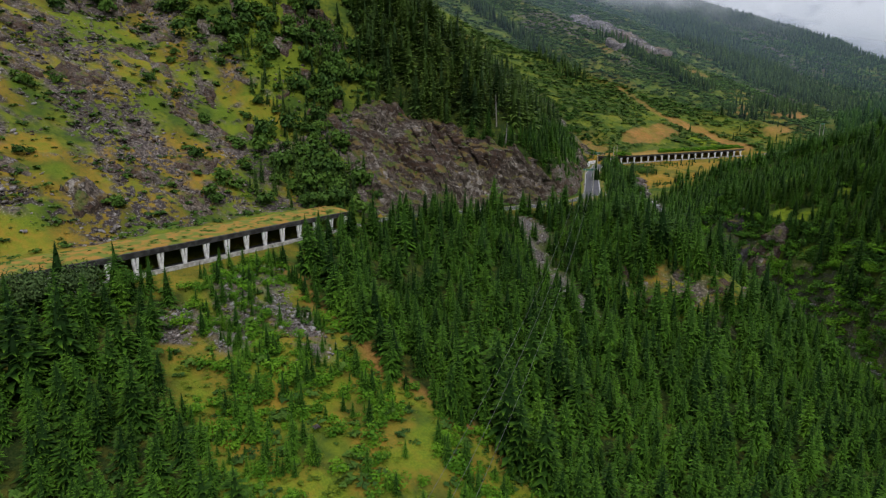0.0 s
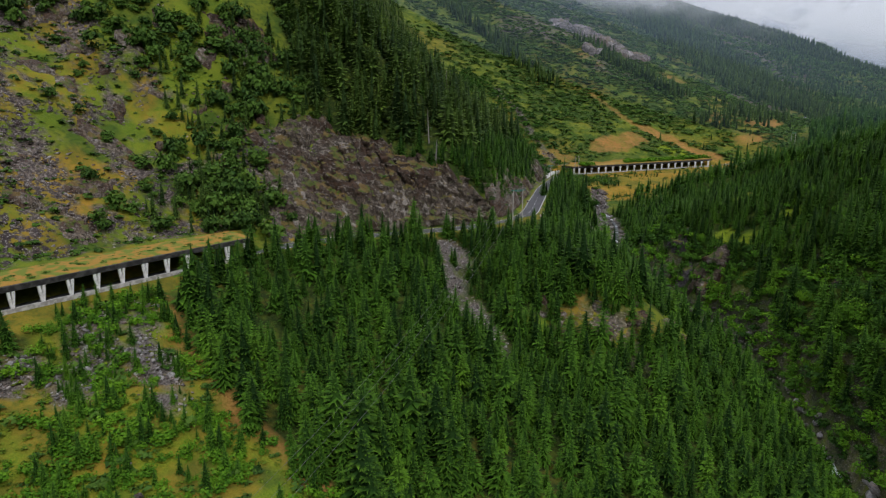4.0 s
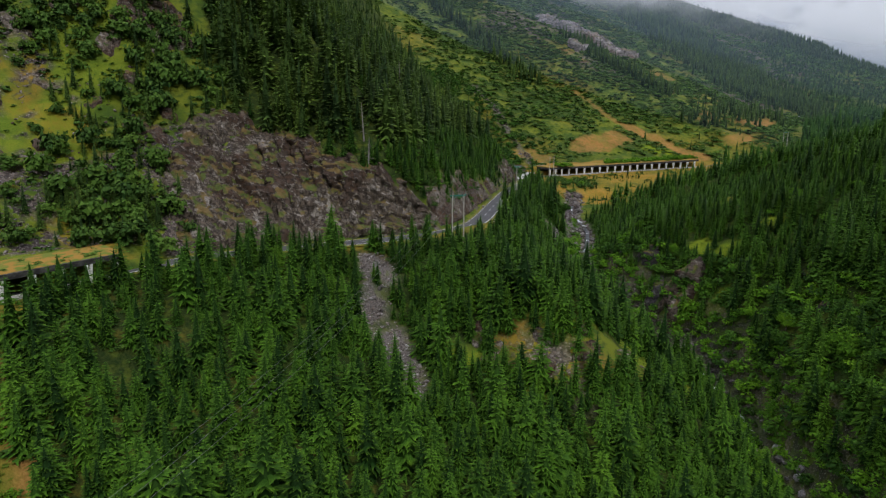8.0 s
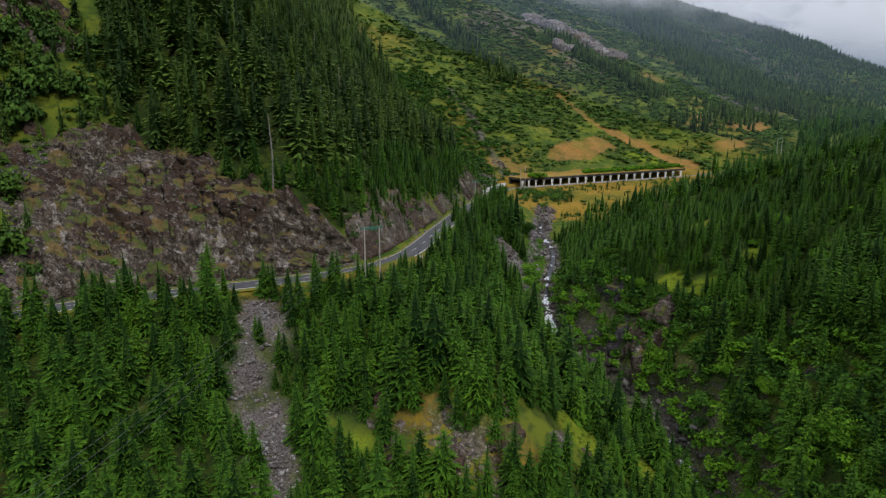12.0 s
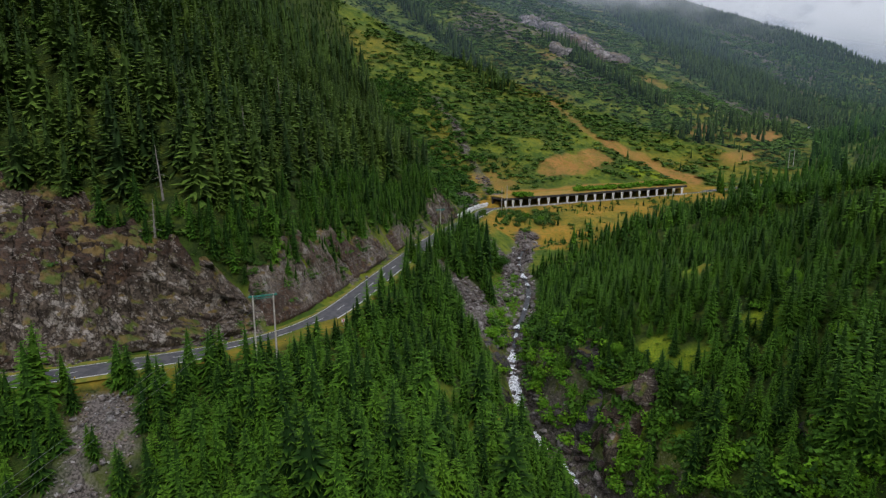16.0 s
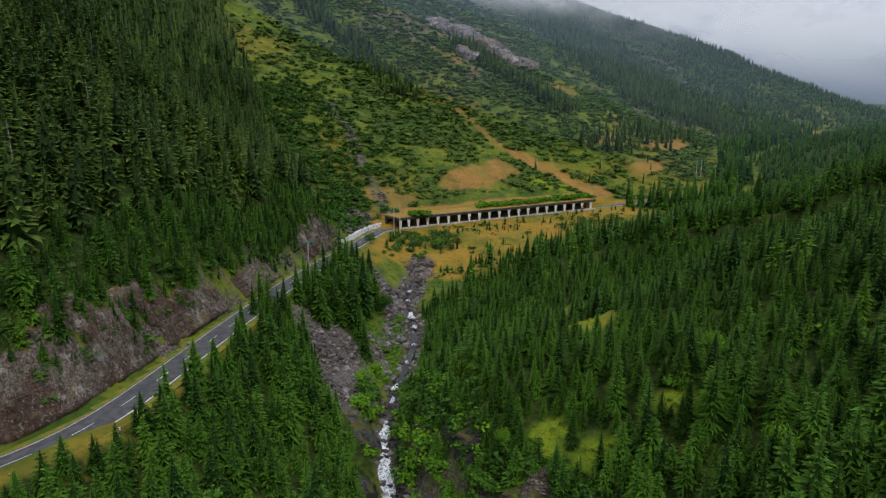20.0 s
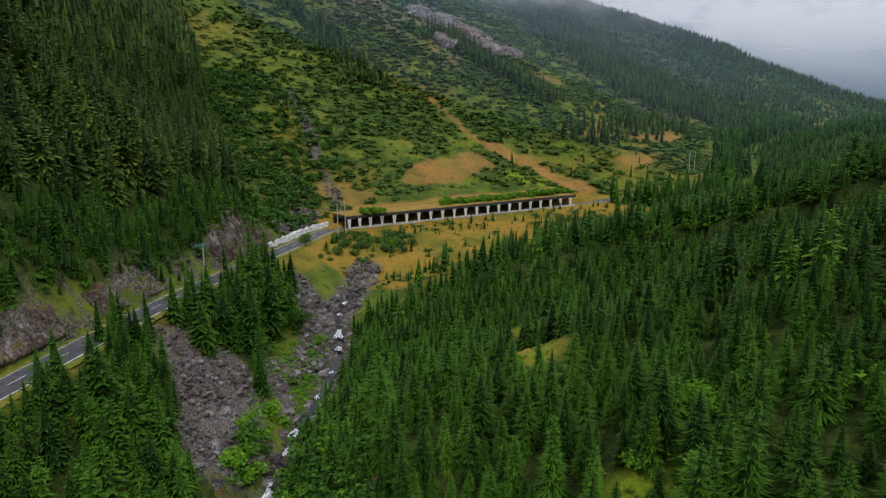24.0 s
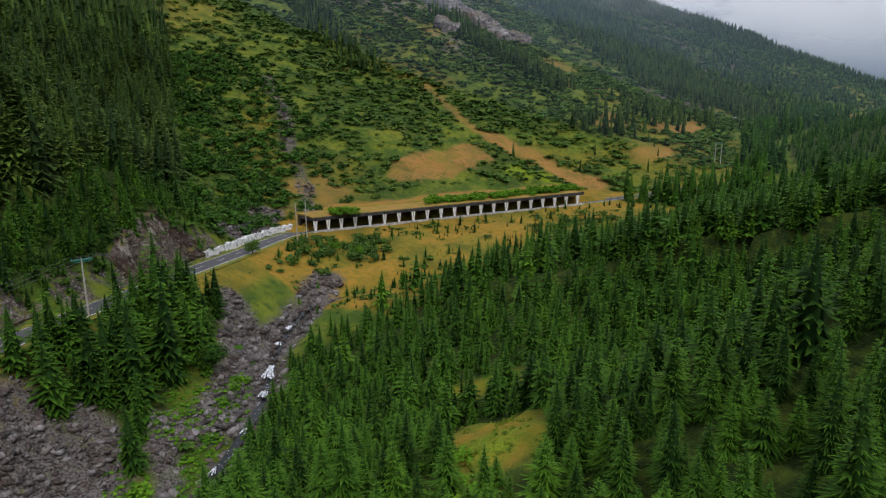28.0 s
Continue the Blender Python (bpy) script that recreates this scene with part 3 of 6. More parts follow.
def part(name, bm, material, parent, label=""):
    """Links a bmesh, or a ready mesh, as one object under a thing or a part."""
    if isinstance(bm, bmesh.types.BMesh):
        me = bpy.data.meshes.new(name)
        bm.to_mesh(me)
        bm.free()
        me.materials.append(material)
    else:
        me = bm
    ob = new(name, me)
    ob.parent = parent
    return tagged(ob, label)


def block(bm, size, at=(0, 0, 0), turn=(0, 0, 0), bevel=0.0, taper=1.0):
    """A box of that size with its centre at a place; taper narrows its foot."""
    got = bmesh.ops.create_cube(bm, size=1.0)["verts"]
    for v in got:
        if v.co.z < 0:
            v.co.x, v.co.y = v.co.x * taper, v.co.y * taper
    bmesh.ops.transform(bm, matrix=pose(*at, *turn) @ Matrix.Diagonal((*size, 1)), verts=got)
    if bevel:
        bmesh.ops.bevel(bm, geom=list({e for v in got for e in v.link_edges}), offset=bevel, segments=1, affect="EDGES")
    return bm


def tube(bm, a, b, r0, r1=None, sides=8):
    a, b = Vector(a), Vector(b)
    got = bmesh.ops.create_cone(bm, cap_ends=True, segments=sides, radius1=r0, radius2=r1 if r1 is not None else r0, depth=(b - a).length)["verts"]
    bmesh.ops.transform(bm, matrix=Matrix.Translation((a + b) / 2) @ (b - a).to_track_quat("Z", "Y").to_matrix().to_4x4(), verts=got)
    return bm


def ribbon(line, offsets, lift, material, name, crown=0.0):
    """A strip along a line of samples, from the first to the last of its sideways offsets."""
    t = np.gradient(line[:, :2], axis=0)
    t /= np.linalg.norm(t, axis=1, keepdims=True)
    left = np.stack([-t[:, 1], t[:, 0]], 1)
    k, n = len(offsets), len(line)
    v = np.zeros((n, k, 3))
    for j, o in enumerate(offsets):
        v[:, j, :2] = line[:, :2] + left * o
        v[:, j, 2] = line[:, 2] + (lift[j] if isinstance(lift, (list, tuple)) else lift)
    i = (np.arange(n - 1)[:, None] * k + np.arange(k - 1)[None]).ravel()
    return mesh_of(name, v.reshape(-1, 3), np.stack([i + 1, i, i + k, i + k + 1], 1), material, True)


def finer(line, step_):
    return resampled(line, step_)


# ---- ground ----
GLADES = ((-29, 316, 9, 7), (-23, 308, 6, 5), (-22, 271, 4, 4), (-1, 274, 5, 3.5), (-13, 268, 4, 3), (-40, 178, 13, 8), (-25, 187, 7, 8), (-21, 205, 9, 7), (-12, 214, 8, 6), (-35, 338, 5, 4), (-42, 335, 5, 4))
def stretched(low, high, step_, reach_low, reach_high):
    mid, a, b, s = list(np.arange(low, high, step_)), [], [], step_
    v = low
    while v > reach_low:
        s = min(s * 1.13, 160)
        v -= s
        a.append(v)
    v, s = mid[-1], step_
    while v < reach_high:
        s = min(s * 1.10, 160)
        v += s
        b.append(v)
    return np.array(a[::-1] + mid + b)


def build_ground():
    gx, gy = stretched(-250, 70, 1.7, -3000, 3200), stretched(20, 560, 1.9, -1500, 4200)
    X, Y = np.meshgrid(gx, gy)
    x, y = X.ravel(), Y.ravel()
    z, rd, sd, ry, sy = lay(x, y)
    dry, dirt, scree, stone = zones(x, y, z, rd, sd)
    wood_shade = forest_density(x, y, z, rd, sd)
    wood_shade = np.where(rd > 0, wood_shade * (rd > np.interp(y, OLD_Y, OLD_D) + 1), wood_shade)
    # the gorge sides' shade is put into the ground as this tone
    wood_shade = np.maximum(wood_shade, 0.8 * (sd < -2) * (sd > -36) * (y < 290) * (rd < 0))
    lush = np.zeros(len(x))
    for cx, cy, r1, r2 in ((-21, 205, 8, 6), (-12, 213, 6, 5), (-52, 169, 4, 5), (-22, 271, 5, 4), (-1, 274, 5, 4), (-13, 268, 4, 3), (-50, 246, 4, 8), (-24, 257, 5, 4), (-34, 185, 5, 3), (-84, 190, 4, 3), (-109, 533, 11, 7), (-96, 536, 10, 5), (-12, 252, 4, 3)):
        lush = np.maximum(lush, step(bump_at(x, y, cx, cy, r1, r2) + (fbm(x * 0.2, y * 0.2, 31.0) - 0.5) * 0.7, 0.3, 0.6))
    heath = (rd > 14) * (y > 362 - 0.8 * (x + 141)) * np.clip((fbm(x * 0.03 + y * 0.01, y * 0.03 - x * 0.01, 50.0) * 0.6 + fbm(x * 0.11, y * 0.11, 51.0, 3) * 0.4 - 0.40) * 7, 0.0, 1)
    glade = np.maximum.reduce([step(bump_at(x, y, a, b, r, q) + (fbm(x * 0.2, y * 0.2, 32.0) - 0.5) * 0.4, 0.3, 0.55) for a, b, r, q in GLADES])
    meadow = inside(x, y, MEADOW) * (rd < -6)
    wood_shade = wood_shade * (1 - lush) * (1 - glade) * (1 - meadow)
    lush = np.maximum(lush, 0.5 * (rd > 8) * (y < 172 - 0.3 * (x + 140)) * step(fbm(x * 0.09, y * 0.09, 46.0, 4), 0.46, 0.56))
    lush = np.maximum(lush, 0.7 * meadow * step(fbm(x * 0.16, y * 0.16, 44.0, 3), 0.40, 0.58))
    dry = np.maximum(dry, 0.8 * meadow * step(fbm(x * 0.14, y * 0.14, 45.0, 3), 0.46, 0.58))
    lush, dry = np.maximum(lush, 0.9 * glade * step(fbm(x * 0.12, y * 0.12, 42.0, 3), 0.42, 0.6)), np.maximum(dry, 0.8 * glade * step(fbm(x * 0.12, y * 0.12, 43.0, 3), 0.5, 0.62))
    near = (np.abs(rd) > 5) * (y > -50) * (y < 620)
    tussock = step(fbm(x * 0.45, y * 0.45, 41.0, 2), 0.4, 0.75)
    z = z + near * (y > 280) * (y < 560) * 0.5 * tussock * (wood_shade < 0.5) + near * ((fbm(x * 0.3, y * 0.3, 2.0, 3) - 0.5) * (0.7 + 2.2 * stone + 0.8 * scree))
    # distant mountains close the view
    far = step(np.hypot(x - 100, y), 1700, 2600)
    wood_shade = np.maximum(wood_shade, step(y, 1160, 1300))
    z = z + far * (fbm(x * 0.0011, y * 0.0011, 5.0, 5) * 470 - 190 + 260 * step(y, 2300, 3000))
    n, k = X.shape
    i = (np.arange(n - 1)[:, None] * k + np.arange(k - 1)[None]).ravel()
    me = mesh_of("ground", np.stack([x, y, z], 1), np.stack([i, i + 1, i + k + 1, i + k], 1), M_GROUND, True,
                 {"dry": dry, "dirt": dirt, "scree": scree, "rock": stone, "wood_shade": wood_shade, "lush": lush, "heath": heath})
    return tagged(new("ground", me), "mountain valley floor of grass, scree and forest soil", "ground", "", "structure")


# ---- where the forest stands ----
OLD_Y = (140, 165, 180, 188, 192, 197, 203, 215, 300, 345, 380)
OLD_D = (46, 47, 49, 45, 35, 24, 16, 11, 9.0, 10, 14)


def clearing(x, y, cx, cy, rx, ry, turn=0.0):
    return 1 - step(bump_at(x, y, cx, cy, rx, ry, turn) + (fbm(x * 0.2, y * 0.2, 30.0, 2) - 0.5) * 0.5, 0.3, 0.5)


def forest_density(x, y, z, rd, sd):
    """0 to 1: how closely spruces stand at a place."""
    west, mid, east = rd > 0, (rd <= 0) & (sd > 0), sd <= 0
    n = fbm(x * 0.06, y * 0.06, 20.0)
    d = np.where(mid & (y < 346), 1.0, 0.0)
    d = np.where(mid & (y > 520), 0.8, d)
    d = np.where(mid & (((np.abs(rd) < 5.8) & (y < 580)) | (sd < 3.5)), 0.0, d)
    d = d * (1 - 0.95 * inside(x, y, MEADOW))
    for hole in ((-42, 177, 6, 4, 20), (-31, 177, 5, 4), (-25, 187, 4, 5), (-21, 205, 6, 5), (-20, 195, 4, 4), (-12, 214, 6, 5), (-55, 171, 6, 4), (-53, 246, 5, 12, -35), (-50, 232, 5, 9, -35), (-92, 192, 6, 5), (-60, 215, 4, 4)):
        d = d * clearing(x, y, *hole)
    d = d * np.where(mid & (rd > -14) & (y > 64) & (y < 108), 0.06, 1.0)
    right = np.where((y > 345) & (x < np.interp(y, EDGE_Y, EDGE_X)), 0.16 * (n > 0.45), 1.0)
    right = np.where((y < 292) & (sd > np.where(y > 244, -11, -24)), 0.45, right)
    d = d * (1 - band(x, y, ((-92, 290), (-80, 297), (-73, 305), (-82, 318), (-90, 330)), 9))
    d = np.where(east & (y < 930) & (sd < -4) & ((np.abs(rd) > 9) | (y > 580)), right, d)
    for hole in ((-29, 316, 9, 7), (-35, 338, 5, 4), (-42, 335, 5, 4), (-23, 307, 7, 5.5, -50), (-22, 271, 4, 4), (-1, 274, 5, 3.5), (-13, 268, 4, 3)):
        d = d * clearing(x, y, *hole)
    d = np.where(west & (y > 540) & (y < 790) & (rd < 60) & (rd > 6), 0.10 * (n > 0.5), d)
    up = west & (y > 172 - 0.5 * (x + 120)) & (y < 362 - 0.8 * (x + 141)) & (rd > np.interp(y, OLD_Y, OLD_D))
    d = np.where(up, 1.0, d)
    d = np.where(west & ~up & (y < 230) & (rd > 100), 0.4 * (n > 0.5), d)
    d = np.where(west & (y < 165), np.maximum(d, 0.8 * (bump_at(x, y, -141, 138, 13, 12) > 0.45)), d)
    scree = zones(x, y, z, rd, sd)[2]
    return d * (1 - scree)


ground = build_ground()

# ---- road ----
fine_road = finer(ROAD[(ROAD[:, 1] > -120) & (ROAD[:, 1] < 562)], 2.0)
road = tagged(new("road", ribbon(fine_road, (-3.3, -1.7, 0, 1.7, 3.3), (0.10, 0.13, 0.15, 0.13, 0.10), M_ASPHALT, "road")),
              "grey two-lane asphalt mountain road with white lines", "road", "", "structure")
for o, w in ((-3.05, 0.26), (3.0, 0.14)):
    part("edge_line", ribbon(fine_road, (o - w / 2, o + w / 2), 0.125, M_LINE, "edge_line"), None, road, "white edge line")
for a in range(0, len(fine_road) - 4, 5):
    part("centre_dash", ribbon(fine_road[a:a + 3], (-0.07, 0.07), 0.165, M_LINE, "centre_dash"), None, road)
for side in (-1, 1):
    part("verge", ribbon(fine_road, sorted((side * 3.3, side * 5.2)), (0.05, 0.09) if side < 0 else (0.09, 0.05), M_VERGE, "verge"), None, road, "yellowed grass verge")

# ---- trees ----
def spruce(rng, levels, arms, sprigs, full=0.22, ragged=0.3, slim=1.0, sides=6, trunk=True):
    """A spruce one metre high: trunk, an inner crown coloured dark as if shaded, and whorls of flat boughs.
    sprigs 1: boughs with two tips; more: with three.
    Returns vertices and triangles of trunk and crown, and young, each crown vertex's tone from painted inner shade to
    light tips."""
    tv, tf = [], []
    for h, r in ((-0.03, 0.016), (0.9, 0.003)):
        tv += [(r * math.cos(a), r * math.sin(a), h) for a in np.arange(4) * math.pi / 2]
    for j in range(4):
        a, b = j, (j + 1) % 4
        tf += [(a, b, b + 4), (a, b + 4, a + 4)]
    cv, cf, young = [], [], []
    for h, r in ((0.03, 0.42 * full), (0.36, 0.30 * full)):
        for a in np.arange(sides) * 2 * math.pi / sides:
            q = r * (0.6 + 0.8 * rng.rand())
            cv.append((q * math.cos(a + h), q * math.sin(a + h), h + 0.05 * rng.randn()))
    cv.append((0, 0, 0.985))
    for j in range(sides):
        a, b = j, (j + 1) % sides
        cf += [(a, b, b + sides), (a, b + sides, a + sides), (a + sides, b + sides, 2 * sides)]
    # lowest tone, so the shaded inside of the crown is painted dark
    young += [0.0] * (2 * sides + 1)
    for i in range(levels):
        u = (i + 0.35 * rng.rand()) / levels
        h0 = 0.05 + 0.94 * u
        length = full * (1 - u) ** 0.8 * (0.84 + 0.32 * rng.rand()) + 0.014
        if u < 0.08:
            length *= 0.8
        count = max(5, int(round(arms * (1 - 0.4 * u))))
        for j in range(count):
            a = (j + 0.6 * rng.rand()) * 2 * math.pi / count + i * 1.3
            h = min(h0 + 0.3 * rng.randn() / levels, 0.985)
            reach = length * (1 - ragged + 2 * ragged * rng.rand())
            rise = -0.36 + 0.80 * u + 0.12 * rng.randn()
            half = slim * math.pi / count * (0.75 + 0.5 * rng.rand())

            def at(r, turn, drop):
                return (r * reach * math.cos(a + turn), r * reach * math.sin(a + turn), h + reach * (rise * r - drop))
            n = len(cv)
            low = 0.07 + 0.10 * rng.rand()
            # a bough is a flat spray, notched between its tips
            n, bend = len(cv), 0.2 * rng.randn() * half
            # tone rises with height, painting the light on the upper boughs
            if sprigs < 2:
                cv += [at(0.1, 0, 0), at(0.8 + 0.15 * rng.rand(), -half * 0.8, low), at(0.66, bend, 0.0), at(0.85 + 0.2 * rng.rand(), half * 0.7, low)]
                cf += [(n, n + 1, n + 2), (n, n + 2, n + 3)]
                young += [0.12, 0.75 + 0.25 * u, 0.4 + 0.2 * u, 0.8 + 0.25 * u]
                continue
            cv += [at(0.1, 0, 0), at(0.72 + 0.2 * rng.rand(), -half, low), at(0.55, -half * 0.4, 0.02), at(1.0, bend, 0.06), at(0.55, half * 0.4, 0.02), at(0.72 + 0.2 * rng.rand(), half, low)]
            cf += [(n, n + 1, n + 2), (n, n + 2, n + 3), (n, n + 3, n + 4), (n, n + 4, n + 5)]
            young += [0.12, 0.75 + 0.25 * u, 0.4 + 0.2 * u, 0.9 + 0.2 * u, 0.4 + 0.2 * u, 0.75 + 0.25 * u]
    if not trunk:
        tv, tf = np.zeros((0, 3)), np.zeros((0, 3), int)
    return np.array(tv), np.array(tf), np.array(cv), np.array(cf), np.array(young)


def bush(rng, leaves, flat=0.75, size=0.2, lobes=6):
    """A shrub about one metre across: leaf clumps over several rounded lobes, inner and lower leaves darkened as if
    shaded.
    Returns vertices, triangles and young, each vertex's tone from painted shade to light tips."""
    v, f, young = [], [], []
    cores = [np.array(((rng.rand() - 0.5) * 0.6, (rng.rand() - 0.5) * 0.6, 0.12 + 0.42 * rng.rand())) for _ in range(lobes)]
    for i in range(leaves):
        d = rng.randn(3)
        d /= np.linalg.norm(d)
        d[2] = 0.75 * abs(d[2]) + 0.25 * d[2]
        deep = rng.rand() ** 2
        p = cores[i % lobes] + d * (0.29 - 0.12 * deep)
        n = d + 0.45 * rng.randn(3) + np.array((0, 0, 0.35))
        n /= np.linalg.norm(n)
        a = np.cross(n, rng.randn(3))
        a /= np.linalg.norm(a) + 1e-9
        b = np.cross(n, a)
        s = size * (0.6 + 0.8 * rng.rand())
        k = len(v)
        for q in (p - a * s * 0.55 - b * s * 0.3, p + b * s * 0.7, p + a * s * 0.55 - b * s * 0.3):
            v.append((q[0], q[1], q[2] * flat))
        f.append((k, k + 1, k + 2))
        # inner and low leaves get less: their shade is in the colour
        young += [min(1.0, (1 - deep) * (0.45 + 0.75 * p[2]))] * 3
    v = np.array(v)
    v[:, 2] = np.maximum(v[:, 2], -0.05)
    return v, np.array(f), np.array(young)


def gathered(name, kinds, x, y, z, high, wide, material, rng, label, category, lean_by=0.025):
    """Many plants or stones as one mesh. kinds: (vertices, triangles, and young, each vertex's tone from painted shade
    to light tips) at unit size.
    """
    vs, fs, ts, ys, off = [], [], [], [], 0
    which = rng.randint(len(kinds), size=len(x))
    turn, tint, lean = rng.rand(len(x)) * 6.283, rng.rand(len(x)), rng.randn(len(x), 2) * lean_by
    for k, (v, f, *young) in enumerate(kinds):
        s = np.nonzero(which == k)[0]
        if not len(s):
            continue
        c, n = np.cos(turn[s])[:, None], np.sin(turn[s])[:, None]
        px, py, pz = v[None, :, 0] * wide[s, None], v[None, :, 1] * wide[s, None], v[None, :, 2] * high[s, None]
        q = np.stack([px * c - py * n + pz * lean[s, :1] + x[s, None], px * n + py * c + pz * lean[s, 1:] + y[s, None], pz + z[s, None]], -1)
        vs.append(q.reshape(-1, 3))
        fs.append((f[None] + (np.arange(len(s)) * len(v))[:, None, None] + off).reshape(-1, 3))
        ts.append(np.repeat(tint[s], len(v)))
        ys.append(np.tile(young[0] if young else np.full(len(v), 0.5), len(s)))
        off += len(s) * len(v)
    me = mesh_of(name, np.concatenate(vs), np.concatenate(fs), material, False, {"tint": np.concatenate(ts), "young": np.concatenate(ys)})
    return tagged(new(name, me), label, category, "", "stuff")


def scattered(rng, low, high, spacing, jitter=0.45):
    """Places on a jittered grid over a rectangle."""
    gx, gy = np.meshgrid(np.arange(low[0], high[0], spacing), np.arange(low[1], high[1], spacing * 0.87))
    gx = gx + (np.arange(gx.shape[0]) % 2)[:, None] * spacing / 2
    x, y = gx.ravel() + (rng.rand(gx.size) * 2 - 1) * jitter * spacing, gy.ravel() + (rng.rand(gx.size) * 2 - 1) * jitter * spacing
    return x, y


def joined_kind(t):
    return np.concatenate([t[0], t[2]]), np.concatenate([t[1], t[3] + len(t[0])]), np.r_[np.zeros(len(t[0])), t[4]]


rng = np.random.RandomState(3)
MID_KINDS = [joined_kind(spruce(rng, 15, 10, 1, 0.17 + 0.014 * k, 0.26, 0.95)) for k in range(7)]
LIGHT_KINDS = [joined_kind(spruce(rng, 11, 7, 1, 0.185 + 0.015 * k, 0.24, 1.0, 5, False)) for k in range(7)]
OLD_KINDS = [joined_kind(spruce(rng, 18, 8, 1, 0.15 + 0.014 * k, 0.32, 0.9)) for k in range(6)]
DENSE_KINDS = [joined_kind(spruce(rng, 19, 10, 1, 0.165 + 0.013 * k, 0.28, 0.95)) for k in range(4)]
FAR_KINDS = [joined_kind(spruce(rng, 4, 5, 1, 0.19 + 0.02 * k, 0.25, 1.0, 4, False)) for k in range(4)]
BUSHES = [bush(rng, 260, 0.95 + 0.1 * k, 0.13, 9) for k in range(4)]
SMALL_BUSHES = [bush(rng, 26, 0.8, 0.30, 4) for k in range(6)]
EDGE_BUSHES = [bush(np.random.RandomState(73 + k), 90, 0.95, 0.165, 7) for k in range(4)]
LEAFY = [bush(rng, 190, 0.95, 0.115, 8) for k in range(4)]

# the young forest on the two banks; the trees that the way passes nearest are things of their own
x, y = scattered(rng, (-175, 10), (110, 900), 3.55, 0.6)
z, rd, sd, ry, sy = lay(x, y)
den = forest_density(x, y, z, rd, sd)
den = den * np.clip(np.where(sd < 0, 0.8, 0.45) + 1.4 * fbm(x * 0.11, y * 0.11, 33.0, 3), 0, 1)
den = den * (1 - (sd > 0) * (sd < 10) * (y > 236) * (y < 284)) * (1 - 0.9 * band(x, y, ((-54, 250), (-45, 240), (-37, 232), (-30, 225)), 3))
den = den * (1 - 0.4 * ((x > -30) & (x < 0) & (y > 186) & (y < 206)))
keep = (rd < 0) & (rng.rand(len(x)) < den) & ((y < 560) | (rng.rand(len(x)) < 0.6)) & (x < 60 + 0.12 * y)
x, y, z, sd = x[keep], y[keep], z[keep], sd[keep]
tall = np.where(sd > 0, 6.0 + 5.0 * rng.rand(len(x)), 5.4 + 5.6 * rng.rand(len(x)) ** 1.2)
tall *= (0.7 + 0.6 * fbm(x * 0.05, y * 0.05, 34.0, 3)) * np.where(rng.rand(len(x)) < 0.13, 1.4, 1.0) * np.where(rng.rand(len(x)) < 0.2, 0.7, 1.0) * np.where((sd < 0) & (x > -8) & (y < 275), 1.25, 1.0)
tall *= np.where((sd > 0) & (y > 285), 1.35, 1.0) * np.where((sd < 0) & (y > 250), 0.8, 1.0) * np.where(sd > 0, 1 - 0.62 * inside(x, y, MEADOW), 1.0)
wide = tall * (1.05 + 0.45 * rng.rand(len(x)))
fill = np.random.RandomState(71)
fx, fy = scattered(fill, (-90, 150), (64, 346), 2.6, 0.5)
fz, frd, fsd, fry, fsy = lay(fx, fy)
near = np.min(np.hypot(fx[:, None] - x[None], fy[:, None] - y[None]), 1)
ok = (near > 2.2) & (np.abs(fsd) > 5) & (frd < -8) & ((forest_density(fx, fy, fz, frd, fsd) > 0.92) | ((fx > 0) & (fy > 276))) & ((fsd < 0) | (fsd > 8))
fx, fy, fz, fsd = fx[ok], fy[ok], fz[ok], fsd[ok]
ftall = 3.6 + 4.0 * fill.rand(len(fx))
x, y, z, sd, tall, wide = np.r_[x, fx], np.r_[y, fy], np.r_[z, fz], np.r_[sd, fsd], np.r_[tall, ftall], np.r_[wide, ftall * (1.1 + 0.4 * fill.rand(len(fx)))]
own = (x > -46) & (x < 26) & (y > 266) & (y < 310) & (sd < -6)
far = ~own & (y > 440)
light = ~own & ~far & ((y > 372) | (x > 75))
mid = ~own & ~far & ~light
dim = mid & (sd < 0) & ((y < 262) | (x > 24))
mid &= ~dim
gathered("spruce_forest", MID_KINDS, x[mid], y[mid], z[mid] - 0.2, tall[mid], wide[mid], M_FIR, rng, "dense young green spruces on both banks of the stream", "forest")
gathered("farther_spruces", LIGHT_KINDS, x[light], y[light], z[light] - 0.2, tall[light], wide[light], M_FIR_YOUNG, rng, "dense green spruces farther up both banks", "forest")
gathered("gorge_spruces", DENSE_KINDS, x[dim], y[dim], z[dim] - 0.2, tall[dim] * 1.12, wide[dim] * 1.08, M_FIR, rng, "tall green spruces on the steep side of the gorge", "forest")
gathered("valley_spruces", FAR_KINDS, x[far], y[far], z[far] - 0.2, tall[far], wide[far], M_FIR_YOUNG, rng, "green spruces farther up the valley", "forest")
moulds = []
for k in range(7):
    made = spruce(rng, 21, 11, 2, 0.17 + 0.013 * k, 0.24, 0.85)
    moulds.append((mesh_of("trunk", made[0], made[1], M_BARK), mesh_of("crown", made[2], made[3], M_FIR_OWN, False, {"young": made[4]})))
